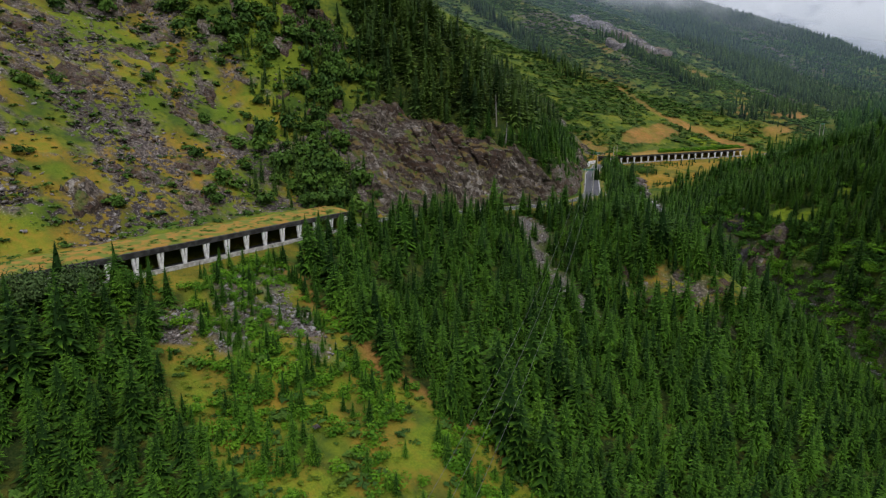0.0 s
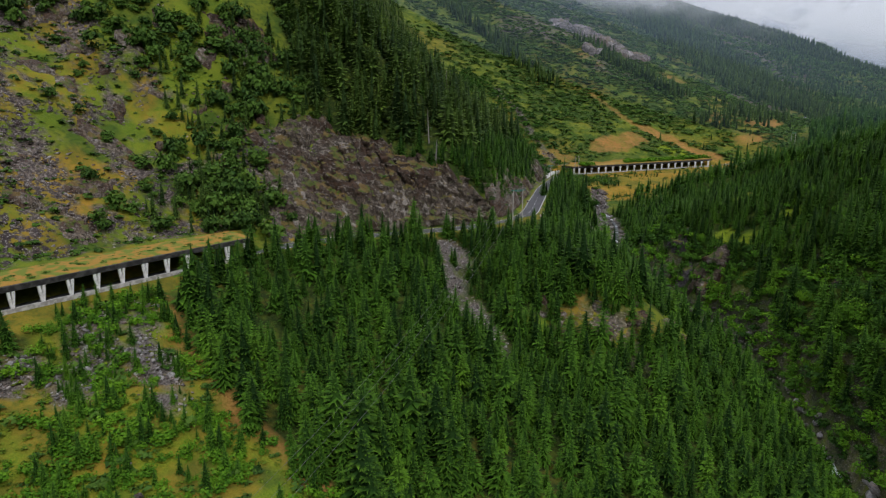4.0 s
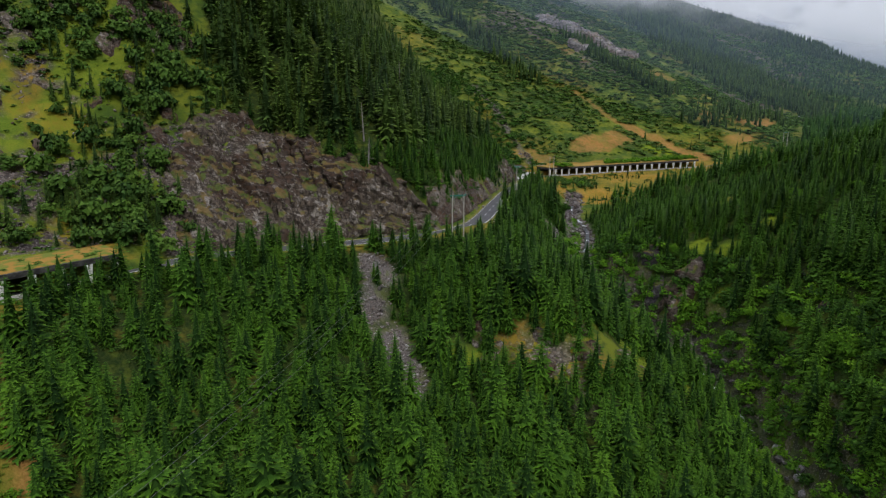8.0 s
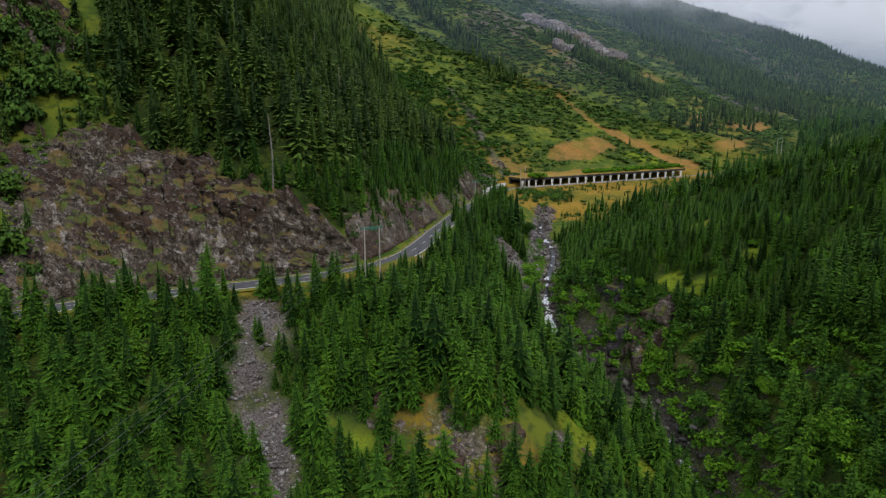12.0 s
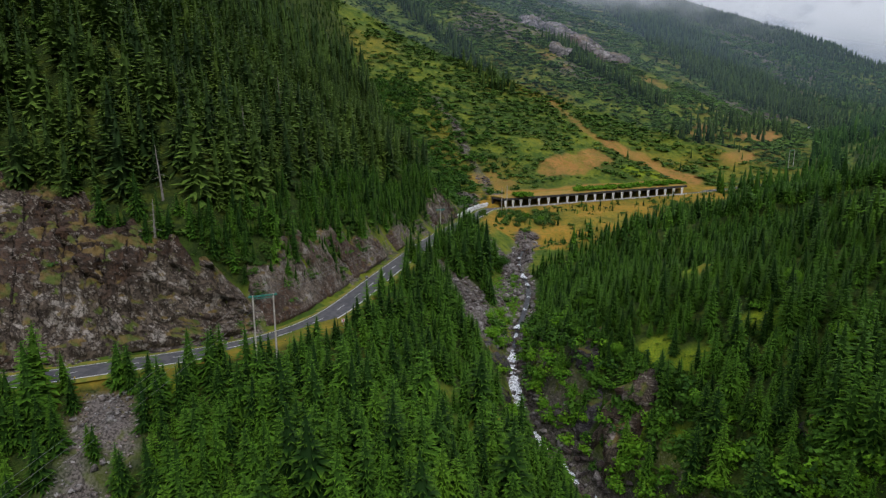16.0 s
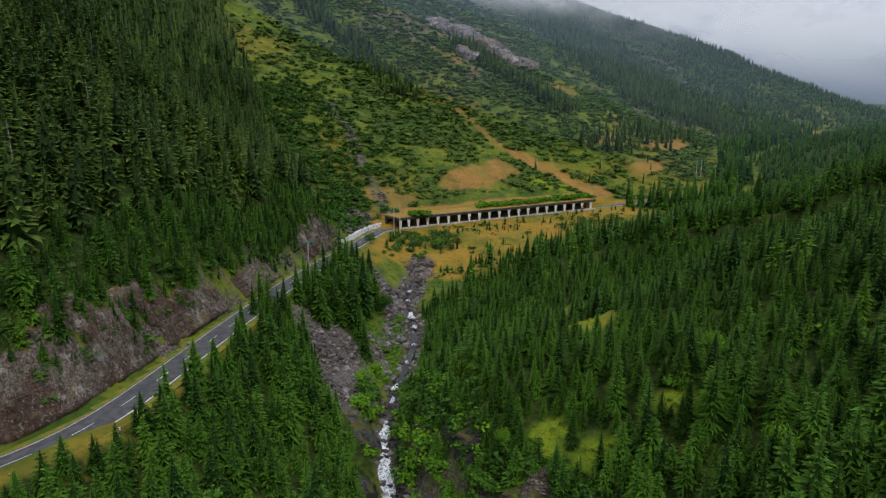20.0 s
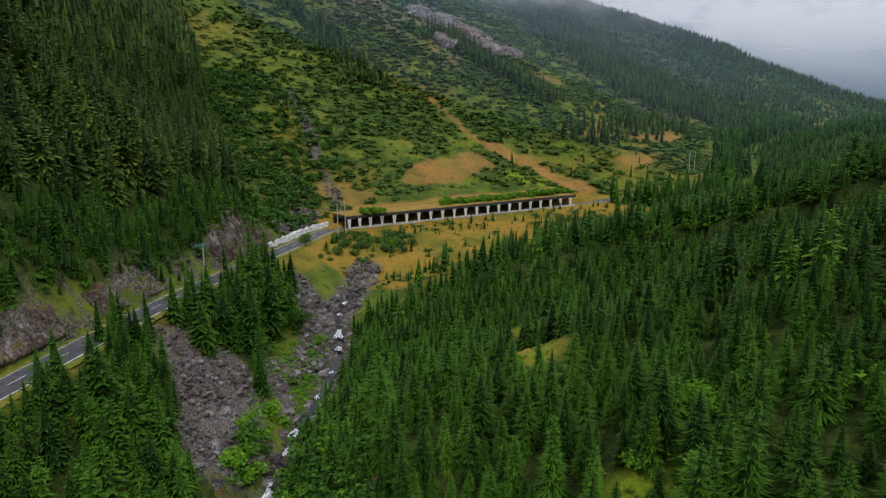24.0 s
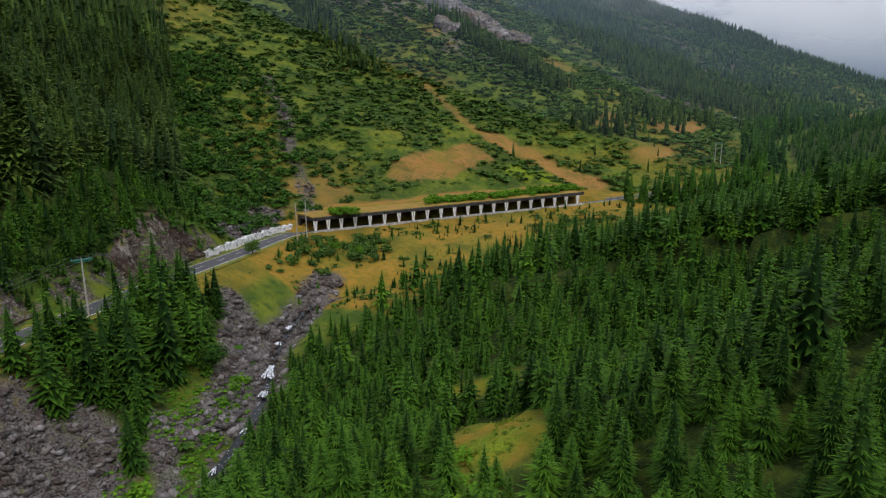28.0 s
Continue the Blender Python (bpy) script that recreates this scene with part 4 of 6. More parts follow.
for px, py, pz, h, w in zip(x[own], y[own], z[own], tall[own], wide[own]):
    tree = tagged(new("spruce_tree"), "green spruce with drooping tiered boughs among others" if h < 8.5 else "tall green spruce rising above its neighbours", "tree", "spruces on the right bank")
    tree.matrix_world = pose(px, py, pz - 0.2, rng.randn() * 1.2, rng.randn() * 1.2, rng.rand() * 360) @ Matrix.Diagonal((w, w, h, 1))
    trunk_mesh, crown_mesh = moulds[rng.randint(7)]
    part("trunk", trunk_mesh, None, tree)
    part("crown", crown_mesh, None, tree)

x, y = scattered(rng, (-170, -90), (190, 620), 7.5, 0.6)
z, rd, sd, ry, sy = lay(x, y)
keep = ((y < 10) | (x > 60 + 0.12 * y)) & (rd < -8) & (np.abs(sd) > 6)
tall = 6 + 6 * rng.rand(keep.sum())
gathered("outer_spruces", FAR_KINDS, x[keep], y[keep], z[keep] - 0.2, tall, tall * 1.3, M_FIR, rng, "green spruces continuing down the valley and up its east side", "forest")

x, y = scattered(rng, (-34, 352), (46, 398), 3.3, 0.6)
tall = 4.5 + 4 * rng.rand(len(x))
gathered("bench_spruces", LIGHT_KINDS, x, y, height(x, y) - 0.2, tall, tall * 1.2, M_FIR_YOUNG, rng, "dense green spruces on the bench of the right bank", "forest")

# the old forest above the road, with younger trees along its lower rim
x, y = scattered(rng, (-460, 60), (-20, 790), 5.4, 0.6)
z, rd, sd, ry, sy = lay(x, y)
keep = (rd > 7) & (rng.rand(len(x)) < forest_density(x, y, z, rd, sd) * np.clip(0.55 + 1.1 * fbm(x * 0.08, y * 0.08, 36.0, 3), 0, 1))
x, y, z, rd = x[keep], y[keep], z[keep], rd[keep]
tall = (11 + 11 * rng.rand(len(x))) * np.where(y > 500, 0.45, 1.0) * np.where(y < 170, 0.5, 1.0)
rim = (rd < 26) & (y > 170)
deep = (rd > 150) | (y > 480)
old = ~rim & ~deep
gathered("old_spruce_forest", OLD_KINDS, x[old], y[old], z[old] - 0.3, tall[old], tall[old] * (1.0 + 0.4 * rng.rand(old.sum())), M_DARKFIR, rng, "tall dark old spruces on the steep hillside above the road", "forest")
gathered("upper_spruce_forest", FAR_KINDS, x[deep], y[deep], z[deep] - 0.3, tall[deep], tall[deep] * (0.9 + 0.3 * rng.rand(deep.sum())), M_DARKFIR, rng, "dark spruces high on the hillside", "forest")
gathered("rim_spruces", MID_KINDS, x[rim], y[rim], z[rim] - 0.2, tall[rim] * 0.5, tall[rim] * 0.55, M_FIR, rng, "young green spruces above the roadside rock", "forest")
x, y = scattered(rng, (-190, 170), (-80, 380), 2.8, 0.6)
z, rd, sd, ry, sy = lay(x, y)
keep = (rd > np.interp(y, OLD_Y, OLD_D)) & (rd < 24) & (y > 172 - 0.5 * (x + 120)) & (rng.rand(len(x)) < 0.6)
tall = 2.5 + 5.5 * rng.rand(keep.sum())
gathered("rim_saplings", LIGHT_KINDS, x[keep], y[keep], z[keep] - 0.2, tall, tall * (0.9 + 0.4 * rng.rand(keep.sum())), M_FIR, rng, "green spruce saplings at the forest's lower edge", "forest")

under = np.random.RandomState(72)
x, y = scattered(under, (-290, 165), (-130, 400), 4.2, 0.6)
z, rd, sd, ry, sy = lay(x, y)
keep = (rd > 24) & (rd < 130) & (forest_density(x, y, z, rd, sd) > 0.5) & (under.rand(len(x)) < 0.15 + 0.6 * (fbm(x * 0.06, y * 0.06, 104.0, 3) > 0.5))
tall = 3.5 + 5.5 * under.rand(keep.sum())
gathered("understorey_spruces", LIGHT_KINDS, x[keep], y[keep], z[keep] - 0.2, tall, tall * (1.0 + 0.4 * under.rand(keep.sum())), M_FIR_YOUNG, under, "light green young spruces between the old ones", "forest")

# young trees and bushes in clumps on and above the roadside rock
x, y = scattered(rng, (-150, 212), (-88, 372), 2.0, 0.8)
z, rd, sd, ry, sy = lay(x, y)
n = fbm(x * 0.09, y * 0.09, 98.0, 3)
keep = (rd > np.where(n > 0.56, 6.0, 8.5)) & (rd < 22) & (rng.rand(len(x)) < np.clip((n - 0.38) * 5 + 0.65 * (y > 262) * (rd > 8.5) + 0.35 * (rd > 12) + 0.4 * (y < 236) * (rd > 8.5), 0.08, 0.85))
fir = keep & (rng.rand(len(x)) < 0.6)
tall = 1.8 + 4.2 * rng.rand(fir.sum()) ** 1.3
gathered("roadside_saplings", MID_KINDS, x[fir], y[fir], z[fir] + 0.3, tall, tall * 1.1, M_FIR, rng, "green spruce saplings on the rock beside the road", "saplings")
low = keep & ~fir
size = 1.0 + 2.0 * rng.rand(low.sum())
gathered("roadside_bushes", LEAFY, x[low], y[low], z[low] + 0.3, size, size * 1.2, M_SHRUB, rng, "green bushes on the rock ledges beside the road", "shrubs")

# the far hillside: spruce belts and low shrubs
x, y = scattered(rng, (-700, 520), (330, 1400), 5.4)
belts = np.maximum.reduce([band(x, y, ((-480, 720), (-405, 675), (-334, 642), (-276, 605), (-238, 586)), 14), band(x, y, ((-258, 735), (-240, 722), (-201, 692), (-164, 677), (-132, 664)), 15),
                           band(x, y, ((-560, 1420), (-348, 1236), (-250, 1099), (-170, 1000), (-115, 905), (-66, 855)), 72), band(x, y, ((-75, 640), (-95, 600), (-70, 690), (-50, 740)), 16) * 0.5,
                           band(x, y, ((-80, 620), (-60, 660), (-90, 690)), 18) * 0.35])
z, rd, sd, ry, sy = lay(x, y)
crest = (y > 1225) & (y < 1380) & (fbm(x * 0.02, y * 0.02, 40.0) > 0.3)
keep = (rng.rand(len(x)) < np.maximum(belts, 0.75 * crest)) & (rd > 10)
gathered("far_spruces", FAR_KINDS, x[keep], y[keep], z[keep] - 0.5, (9 + 8 * rng.rand(keep.sum())) * np.where(y[keep] > 1150, 0.7, 1.0), 13 + 6 * rng.rand(keep.sum()), M_DARKFIR, rng, "belts of dark spruces on the far mountainside", "forest")
x, y = scattered(rng, (-130, 820), (300, 1230), 7.0)
z, rd, sd, ry, sy = lay(x, y)
keep = (rng.rand(len(x)) < np.clip((fbm(x * 0.025, y * 0.025, 44.0) - 0.3) * 3, 0, 0.8)) & (rd > 12)
gathered("ridge_trees", FAR_KINDS, x[keep], y[keep], z[keep] - 0.5, 7 + 5 * rng.rand(keep.sum()), 13 + 7 * rng.rand(keep.sum()), M_SHRUB, rng, "mixed mid-green woods on the low end of the ridge", "forest")
x, y = scattered(rng, (-480, 385), (200, 1230), 3.3, 0.7)
z, rd, sd, ry, sy = lay(x, y)
n = fbm(x * 0.03 + y * 0.01, y * 0.03 - x * 0.01, 50.0) * 0.6 + fbm(x * 0.11, y * 0.11, 51.0, 3) * 0.4
dry, dirt, scree, stone = zones(x, y, z, rd, sd)
keep = ((rd > 34) | ((y > 535) & (rd > 5))) & (rng.rand(len(x)) < np.clip((n - 0.37) * 6.0, 0.2, 0.85)) & (dirt < 0.3) & (scree < 0.4) & (y > 362 - 0.8 * (x + 141)) & ((dry < 0.9) | (y > 540))
keep &= rng.rand(len(x)) < np.where(y > 760, 0.42, np.where(x < -330, 0.7, 1.0))
x, y, z, n = x[keep], y[keep], z[keep], n[keep]
size = 1.6 + 3.2 * rng.rand(len(x)) ** 1.8 + 0.005 * (y - 400)
deep = rng.rand(len(x)) < 0.4 + 0.5 * (n > 0.52)
for s, name, leaf, label in ((~deep, "hillside_shrubs", M_SLOPESHRUB, "low green alder and bilberry shrubs on the far hillside"), (deep, "hillside_junipers", M_SHRUB, "low dark green juniper shrubs on the far hillside")):
    gathered(name, SMALL_BUSHES, x[s], y[s], z[s] - 0.2, size[s] * 0.75, size[s] * 1.3, leaf, rng, label, "shrubs")

x, y = scattered(rng, (-290, 340), (-120, 530), 3.0, 0.7)
z, rd, sd, ry, sy = lay(x, y)
edge = y - 362 + 0.8 * (x + 141)
keep = (rd > 9) & (edge > -4) & (rng.rand(len(x)) < np.interp(edge, (-4, 6, 36, 60, 110), (0.7, 0.95, 0.8, 0.45, 0.0)) * (fbm(x * 0.09, y * 0.09, 101.0, 3) > np.interp(edge, (20, 70), (0.36, 0.5))) * (zones(x, y, z, rd, sd)[1] < 0.3))
size = 2.2 + 3.4 * rng.rand(keep.sum()) ** 1.5
gathered("forest_edge_bushes", EDGE_BUSHES, x[keep], y[keep], z[keep] - 0.2, size * 1.1, size * 1.3, M_DARKLEAF, rng, "dense dark green leafy bushes along the edge of the old forest", "shrubs")

# shrubs by the stream, the galleries and on the rocky slope
x, y = scattered(rng, (-260, 20), (60, 560), 2.6)
z, rd, sd, ry, sy = lay(x, y)
n, n2 = fbm(x * 0.08, y * 0.08, 60.0), fbm(x * 0.05, y * 0.05, 61.0)
dry, dirt, scree, stone = zones(x, y, z, rd, sd)
west = rd > 0
p = np.zeros(len(x))
p = np.where(west & (y < 190) & (rd > 9), 0.16 + 0.38 * (n > 0.51), p)
p = np.where(west & (y >= 190) & (y < 420) & (rd > 7.5) & (rd < 24), 0.25 + 0.35 * (n > 0.5), p)
p = np.where((~west) & (sd > 0) & (y < 125) & (rd < -9), 0.12 + 0.5 * (n > 0.5), p)
p = np.where((~west) & (y > 350) & (y < 560) & (x < np.interp(y, EDGE_Y, EDGE_X) + 6) & (rd < -9), 0.07 + 0.35 * (n > 0.56), p)
p = np.where((np.abs(sd) > 3.5) & (np.abs(sd) < 8) & (y < 385) & (~west), 0.14, p)
keep = (rng.rand(len(x)) < p * (1 - 0.7 * scree))
size = 0.9 + 2.4 * rng.rand(keep.sum()) ** 2
gathered("scrub", SMALL_BUSHES, x[keep], y[keep], z[keep] - 0.15, size * 0.9, size * 1.2, M_SHRUB, rng, "scattered green shrubs on grass and between rocks", "shrubs")
p = np.where((sd < -2.2) & (sd > -34) & (y < 292) & (y > 100), 0.45 + 0.45 * (n > 0.45), 0.0)
p = np.where((sd > 2.4) & (sd < 9) & (y < 236) & (y > 120), 0.45, p)
p = np.where((sd >= 3.0) & (sd < 7) & (y > 250) & (y < 345) & (~west), 0.3, p)
p = np.maximum(p, 0.5 * (bump_at(x, y, -34, 306, 8, 6) > 0.4) * (n > 0.5))
p = np.where((~west) & (sd < -26) & (y < 300) & (n > 0.6), 0.25, p)
keep = rng.rand(len(x)) < p
size = 1.2 + 2.6 * rng.rand(keep.sum()) ** 1.6
keep &= (np.abs(sd) > 34) | (y > 300) | west
size = 1.2 + 2.6 * rng.rand(keep.sum()) ** 1.6
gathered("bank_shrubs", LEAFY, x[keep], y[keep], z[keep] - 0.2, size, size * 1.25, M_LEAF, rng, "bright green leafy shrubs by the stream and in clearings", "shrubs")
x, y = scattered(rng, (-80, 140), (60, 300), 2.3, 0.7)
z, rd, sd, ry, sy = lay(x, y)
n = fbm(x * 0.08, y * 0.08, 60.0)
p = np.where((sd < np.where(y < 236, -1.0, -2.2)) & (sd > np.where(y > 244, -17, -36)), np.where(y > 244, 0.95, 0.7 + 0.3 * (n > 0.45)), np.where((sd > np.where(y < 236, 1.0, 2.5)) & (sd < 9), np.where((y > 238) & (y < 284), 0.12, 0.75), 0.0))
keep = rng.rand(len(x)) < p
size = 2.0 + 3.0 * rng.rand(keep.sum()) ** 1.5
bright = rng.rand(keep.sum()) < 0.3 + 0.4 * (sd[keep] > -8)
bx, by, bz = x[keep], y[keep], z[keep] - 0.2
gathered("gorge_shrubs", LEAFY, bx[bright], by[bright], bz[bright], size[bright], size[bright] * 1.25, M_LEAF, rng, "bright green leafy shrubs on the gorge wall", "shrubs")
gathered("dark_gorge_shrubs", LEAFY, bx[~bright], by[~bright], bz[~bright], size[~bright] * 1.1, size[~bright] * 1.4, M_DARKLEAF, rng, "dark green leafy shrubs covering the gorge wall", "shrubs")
gx, gy = scattered(rng, (-112, 285), (-70, 362), 1.1)
gz, grd, gsd, gry, gsy = lay(gx, gy)
herb = np.maximum(band(gx, gy, ((-89, 332), (-82, 319), (-76, 306)), 5), band(gx, gy, ((-97, 328), (-91, 318), (-84, 308), (-79, 298)), 4)) * (fbm(gx * 0.3, gy * 0.3, 70.0, 2) > 0.4)
keep = (rng.rand(len(gx)) < herb * 0.95) & (np.abs(gsd) > 2.2)
size = 0.8 + 0.8 * rng.rand(keep.sum())
gathered("stream_herbs", SMALL_BUSHES, gx[keep], gy[keep], gz[keep] - 0.05, size * 0.6, size * 1.2, M_LEAF, rng, "bright green herbs between the stones by the stream", "plants")

# bright saplings and bushes on the meadow below the near gallery, and round the far gallery
x, y = scattered(rng, (-122, 44), (-20, 100), 2.3, 0.7)
z, rd, sd, ry, sy = lay(x, y)
n = fbm(x * 0.10, y * 0.10, 95.0, 3)
keep = (rd < -8) & (rng.rand(len(x)) < 0.08 + 0.5 * (n > 0.45)) & (inside(x, y, MEADOW) > 0.3)
tall = 2.0 + 4.4 * rng.rand(keep.sum()) ** 1.3
lx, ly = scattered(rng, (-122, 44), (-20, 100), 2.0, 0.8)
lz, lrd, lsd, lry, lsy = lay(lx, ly)
leafy = (lrd < -8) & (rng.rand(len(lx)) < 0.08 + 0.6 * (fbm(lx * 0.10, ly * 0.10, 95.5, 3) > 0.49)) & (inside(lx, ly, MEADOW) > 0.3)
size = 1.2 + 2.4 * rng.rand(leafy.sum()) ** 1.4
gathered("meadow_bushes", LEAFY, lx[leafy], ly[leafy], lz[leafy] - 0.15, size, size * 1.2, M_LEAF, rng, "bright green leafy bushes in clumps on the meadow", "shrubs")
gathered("meadow_saplings", MID_KINDS, x[keep], y[keep], z[keep] - 0.1, tall, tall * 1.15, M_FIR_YOUNG, rng, "bright green spruce saplings in clumps on the meadow", "saplings")
x, y = scattered(rng, (-150, 372), (10, 560), 3.0, 0.8)
z, rd, sd, ry, sy = lay(x, y)
n = fbm(x * 0.09, y * 0.09, 96.0, 3)
keep = (rd < -9) & (np.abs(sd) > 2.5) & (rng.rand(len(x)) < 0.08 + 0.55 * (n > 0.50)) & (x < np.interp(y, EDGE_Y, EDGE_X) + 8)
tall = 1.2 + 3.6 * rng.rand(keep.sum()) ** 1.6
gathered("valley_saplings", LIGHT_KINDS, x[keep], y[keep], z[keep] - 0.1, tall, tall * 1.25, M_FIR, rng, "small green spruces scattered over dry grass below the far gallery", "saplings")
x, y = scattered(rng, (-122, 44), (-24, 100), 1.0, 0.9)
z, rd, sd, ry, sy = lay(x, y)
keep = (rd < -7) & (rng.rand(len(x)) < 0.5 * inside(x, y, MEADOW) * (fbm(x * 0.15, y * 0.15, 99.0, 3) > 0.44))
size = 0.5 + 1.0 * rng.rand(keep.sum()) ** 2
gathered("meadow_tussocks", SMALL_BUSHES, x[keep], y[keep], z[keep] - 0.1, size * 0.6, size * 1.3, M_TUFT, rng, "low green tussocks and herbs on the dry meadow", "plants")
# grass tussocks and herbs in the clearings
x, y = scattered(rng, (-60, 165), (14, 330), 0.9, 0.9)
z, rd, sd, ry, sy = lay(x, y)
open_land = np.maximum.reduce([bump_at(x, y, a, b, r, q) for a, b, r, q in ((-29, 316, 10, 8), (-23, 307, 7, 6), (-22, 271, 5, 4), (-1, 274, 6, 4), (-13, 268, 4, 3), (-38, 179, 14, 9), (-21, 204, 9, 8), (-12, 213, 7, 6), (-35, 338, 6, 4), (-42, 335, 6, 4))])
keep = rng.rand(len(x)) < np.where(open_land > 0.4, 0.42, 0.0)
size = 0.5 + 0.9 * rng.rand(keep.sum()) ** 2
gathered("grass_tussocks", SMALL_BUSHES, x[keep], y[keep], z[keep] - 0.1, size * 0.7, size * 1.1, M_TUFT, rng, "lime-green grass tussocks and herbs in the clearings", "plants")

# spruces and leafy trees in groups on the rocky slope above the near gallery
def grouped(spots, each, spread):
    p = np.repeat(np.array(spots, float), each, axis=0) + rng.randn(len(spots) * each, 2) * spread
    return p[:, 0], p[:, 1], height(p[:, 0], p[:, 1])


RAVINE = ((-157, 147), (-149, 152), (-152, 137), (-147, 141), (-141, 146), (-134, 147), (-139, 139), (-134, 143), (-138, 150), (-191, 157), (-178, 151), (-167, 148), (-157, 145), (-150, 142), (-148, 130), (-144, 120), (-163, 168), (-170, 158), (-162, 154), (-173, 168), (-146, 138), (-140, 136), (-142, 128))
HIGH = ((-247, 101), (-236, 105), (-241, 117), (-232, 120), (-236, 130), (-238, 142), (-244, 159), (-231, 161), (-218, 165), (-204, 163), (-199, 156), (-222, 150), (-210, 150), (-215, 175), (-205, 182), (-190, 165), (-230, 178))
RIDGE = ((-184, 178), (-177, 183), (-170, 189), (-170, 174), (-165, 179), (-165, 168), (-183, 193), (-194, 189), (-169, 189), (-174, 180), (-190, 180), (-162, 193), (-166, 203), (-181, 190), (-178, 200), (-157, 190), (-186, 210), (-172, 212))
SLOPE = ((-194, 77), (-217, 130), (-199, 128), (-188, 117), (-176, 123), (-161, 110), (-172, 139), (-165, 141), (-197, 89), (-146, 77), (-155, 121), (-205, 154), (-167, 70), (-193, 145), (-186, 160), (-162, 126), (-152, 123), (-150, 112), (-146, 104))
x, y, z = grouped(RAVINE, 4, 3.2)
tall = 4 + 5 * rng.rand(len(x))
gathered("slope_spruces", MID_KINDS, x, y, z - 0.3, tall, tall * 0.9, M_DARKFIR, rng, "dark spruces in a band beside the cliff", "trees")
x, y, z = grouped(((-98, 288), (-93, 285), (-88, 281), (-84, 280), (-100, 283), (-92, 278)), 4, 2.2)
tall = 6.5 + 4.5 * rng.rand(len(x))
gathered("fan_edge_spruces", DENSE_KINDS, x, y, z - 0.2, tall, tall * 1.15, M_FIR, rng, "green spruces at the lower edge of the stone fan", "trees")
x, y, z = grouped(RIDGE + RIDGE, 2, 5.0)
tall = 5 + 6 * rng.rand(len(x))
gathered("upper_slope_spruces", OLD_KINDS, x, y, z - 0.3, tall, tall, M_DARKFIR, rng, "dark spruces high on the rocky slope", "trees")
x, y, z = grouped(HIGH + HIGH + RAVINE + RIDGE, 3, 5.0)
size = 3.4 + 4.0 * rng.rand(len(x))
gathered("leafy_trees", BUSHES, x, y, z - 0.3, size * 1.2, size * 1.1, M_SHRUB, rng, "grey-green rounded leafy trees among the rocks", "trees")
x, y, z = grouped(SLOPE, 2, 1.6)
size = 2.2 + 2.6 * rng.rand(len(x))
gathered("slope_bushes", BUSHES, x, y, z - 0.2, size, size * 1.1, M_SHRUB, rng, "rounded green bushes on the grassy rock slope", "shrubs")
x, y = scattered(rng, (-250, 50), (-130, 170), 2.4, 0.8)
z, rd, sd, ry, sy = lay(x, y)
keep = (rd > 8) & (rng.rand(len(x)) < 0.05 + 0.3 * (fbm(x * 0.12, y * 0.12, 97.0, 3) > 0.56)) & (y < 175 - 0.3 * (x + 140))
size = 0.6 + 1.1 * rng.rand(keep.sum())
gathered("slope_herbs", SMALL_BUSHES, x[keep], y[keep], z[keep] - 0.1, size * 0.7, size * 1.3, M_SLOPESHRUB, rng, "low green herbs and shrubs between the ledges", "plants")


x, y, z = grouped(((-125, 394), (-129, 410), (-125, 412), (-116, 407), (-119, 389), (-120, 420), (-114, 416), (-122, 400), (-122, 413), (-119, 420), (-130, 402), (-68, 476), (-61, 481), (-55, 489), (-70, 460)), 6, 3.0)
size = 2.2 + 2.6 * rng.rand(len(x))
gathered("floor_bushes", LEAFY, x, y, z - 0.15, size, size * 1.2, M_SHRUB, rng, "green bushes on dry grass below the road", "shrubs")

# leafy trees and dead trees that stand out singly
def leafy_tree(x, y, high, leaf, label):
    base = tagged(new("leafy_tree"), label, "tree")
    base.matrix_world = pose(x, y, height(x, y)[0] - 0.2, 0, 0, rng.rand() * 360)
    bm = bmesh.new()
    tube(bm, (0, 0, 0), (0.1, 0, high * 0.55), 0.035 * high, 0.016 * high, 7)
    for k in range(5):
        a, h = k * 1.26, high * (0.25 + 0.07 * k)
        tube(bm, (0.05, 0, h), (math.cos(a) * high * 0.27, math.sin(a) * high * 0.27, h + high * 0.24), 0.014 * high, 0.005 * high, 5)
    part("trunk", bm, M_BARK, base)
    v, f, young = bush(rng, 3000, 1.15, 0.042, 20)
    v = v * np.array((high * 0.85, high * 0.85, high * 0.92)) + np.array((0, 0, high * 0.10))
    part("crown", mesh_of("crown", v, f, leaf, False, {"young": young, "tint": np.full(len(v), rng.rand())}), None, base)


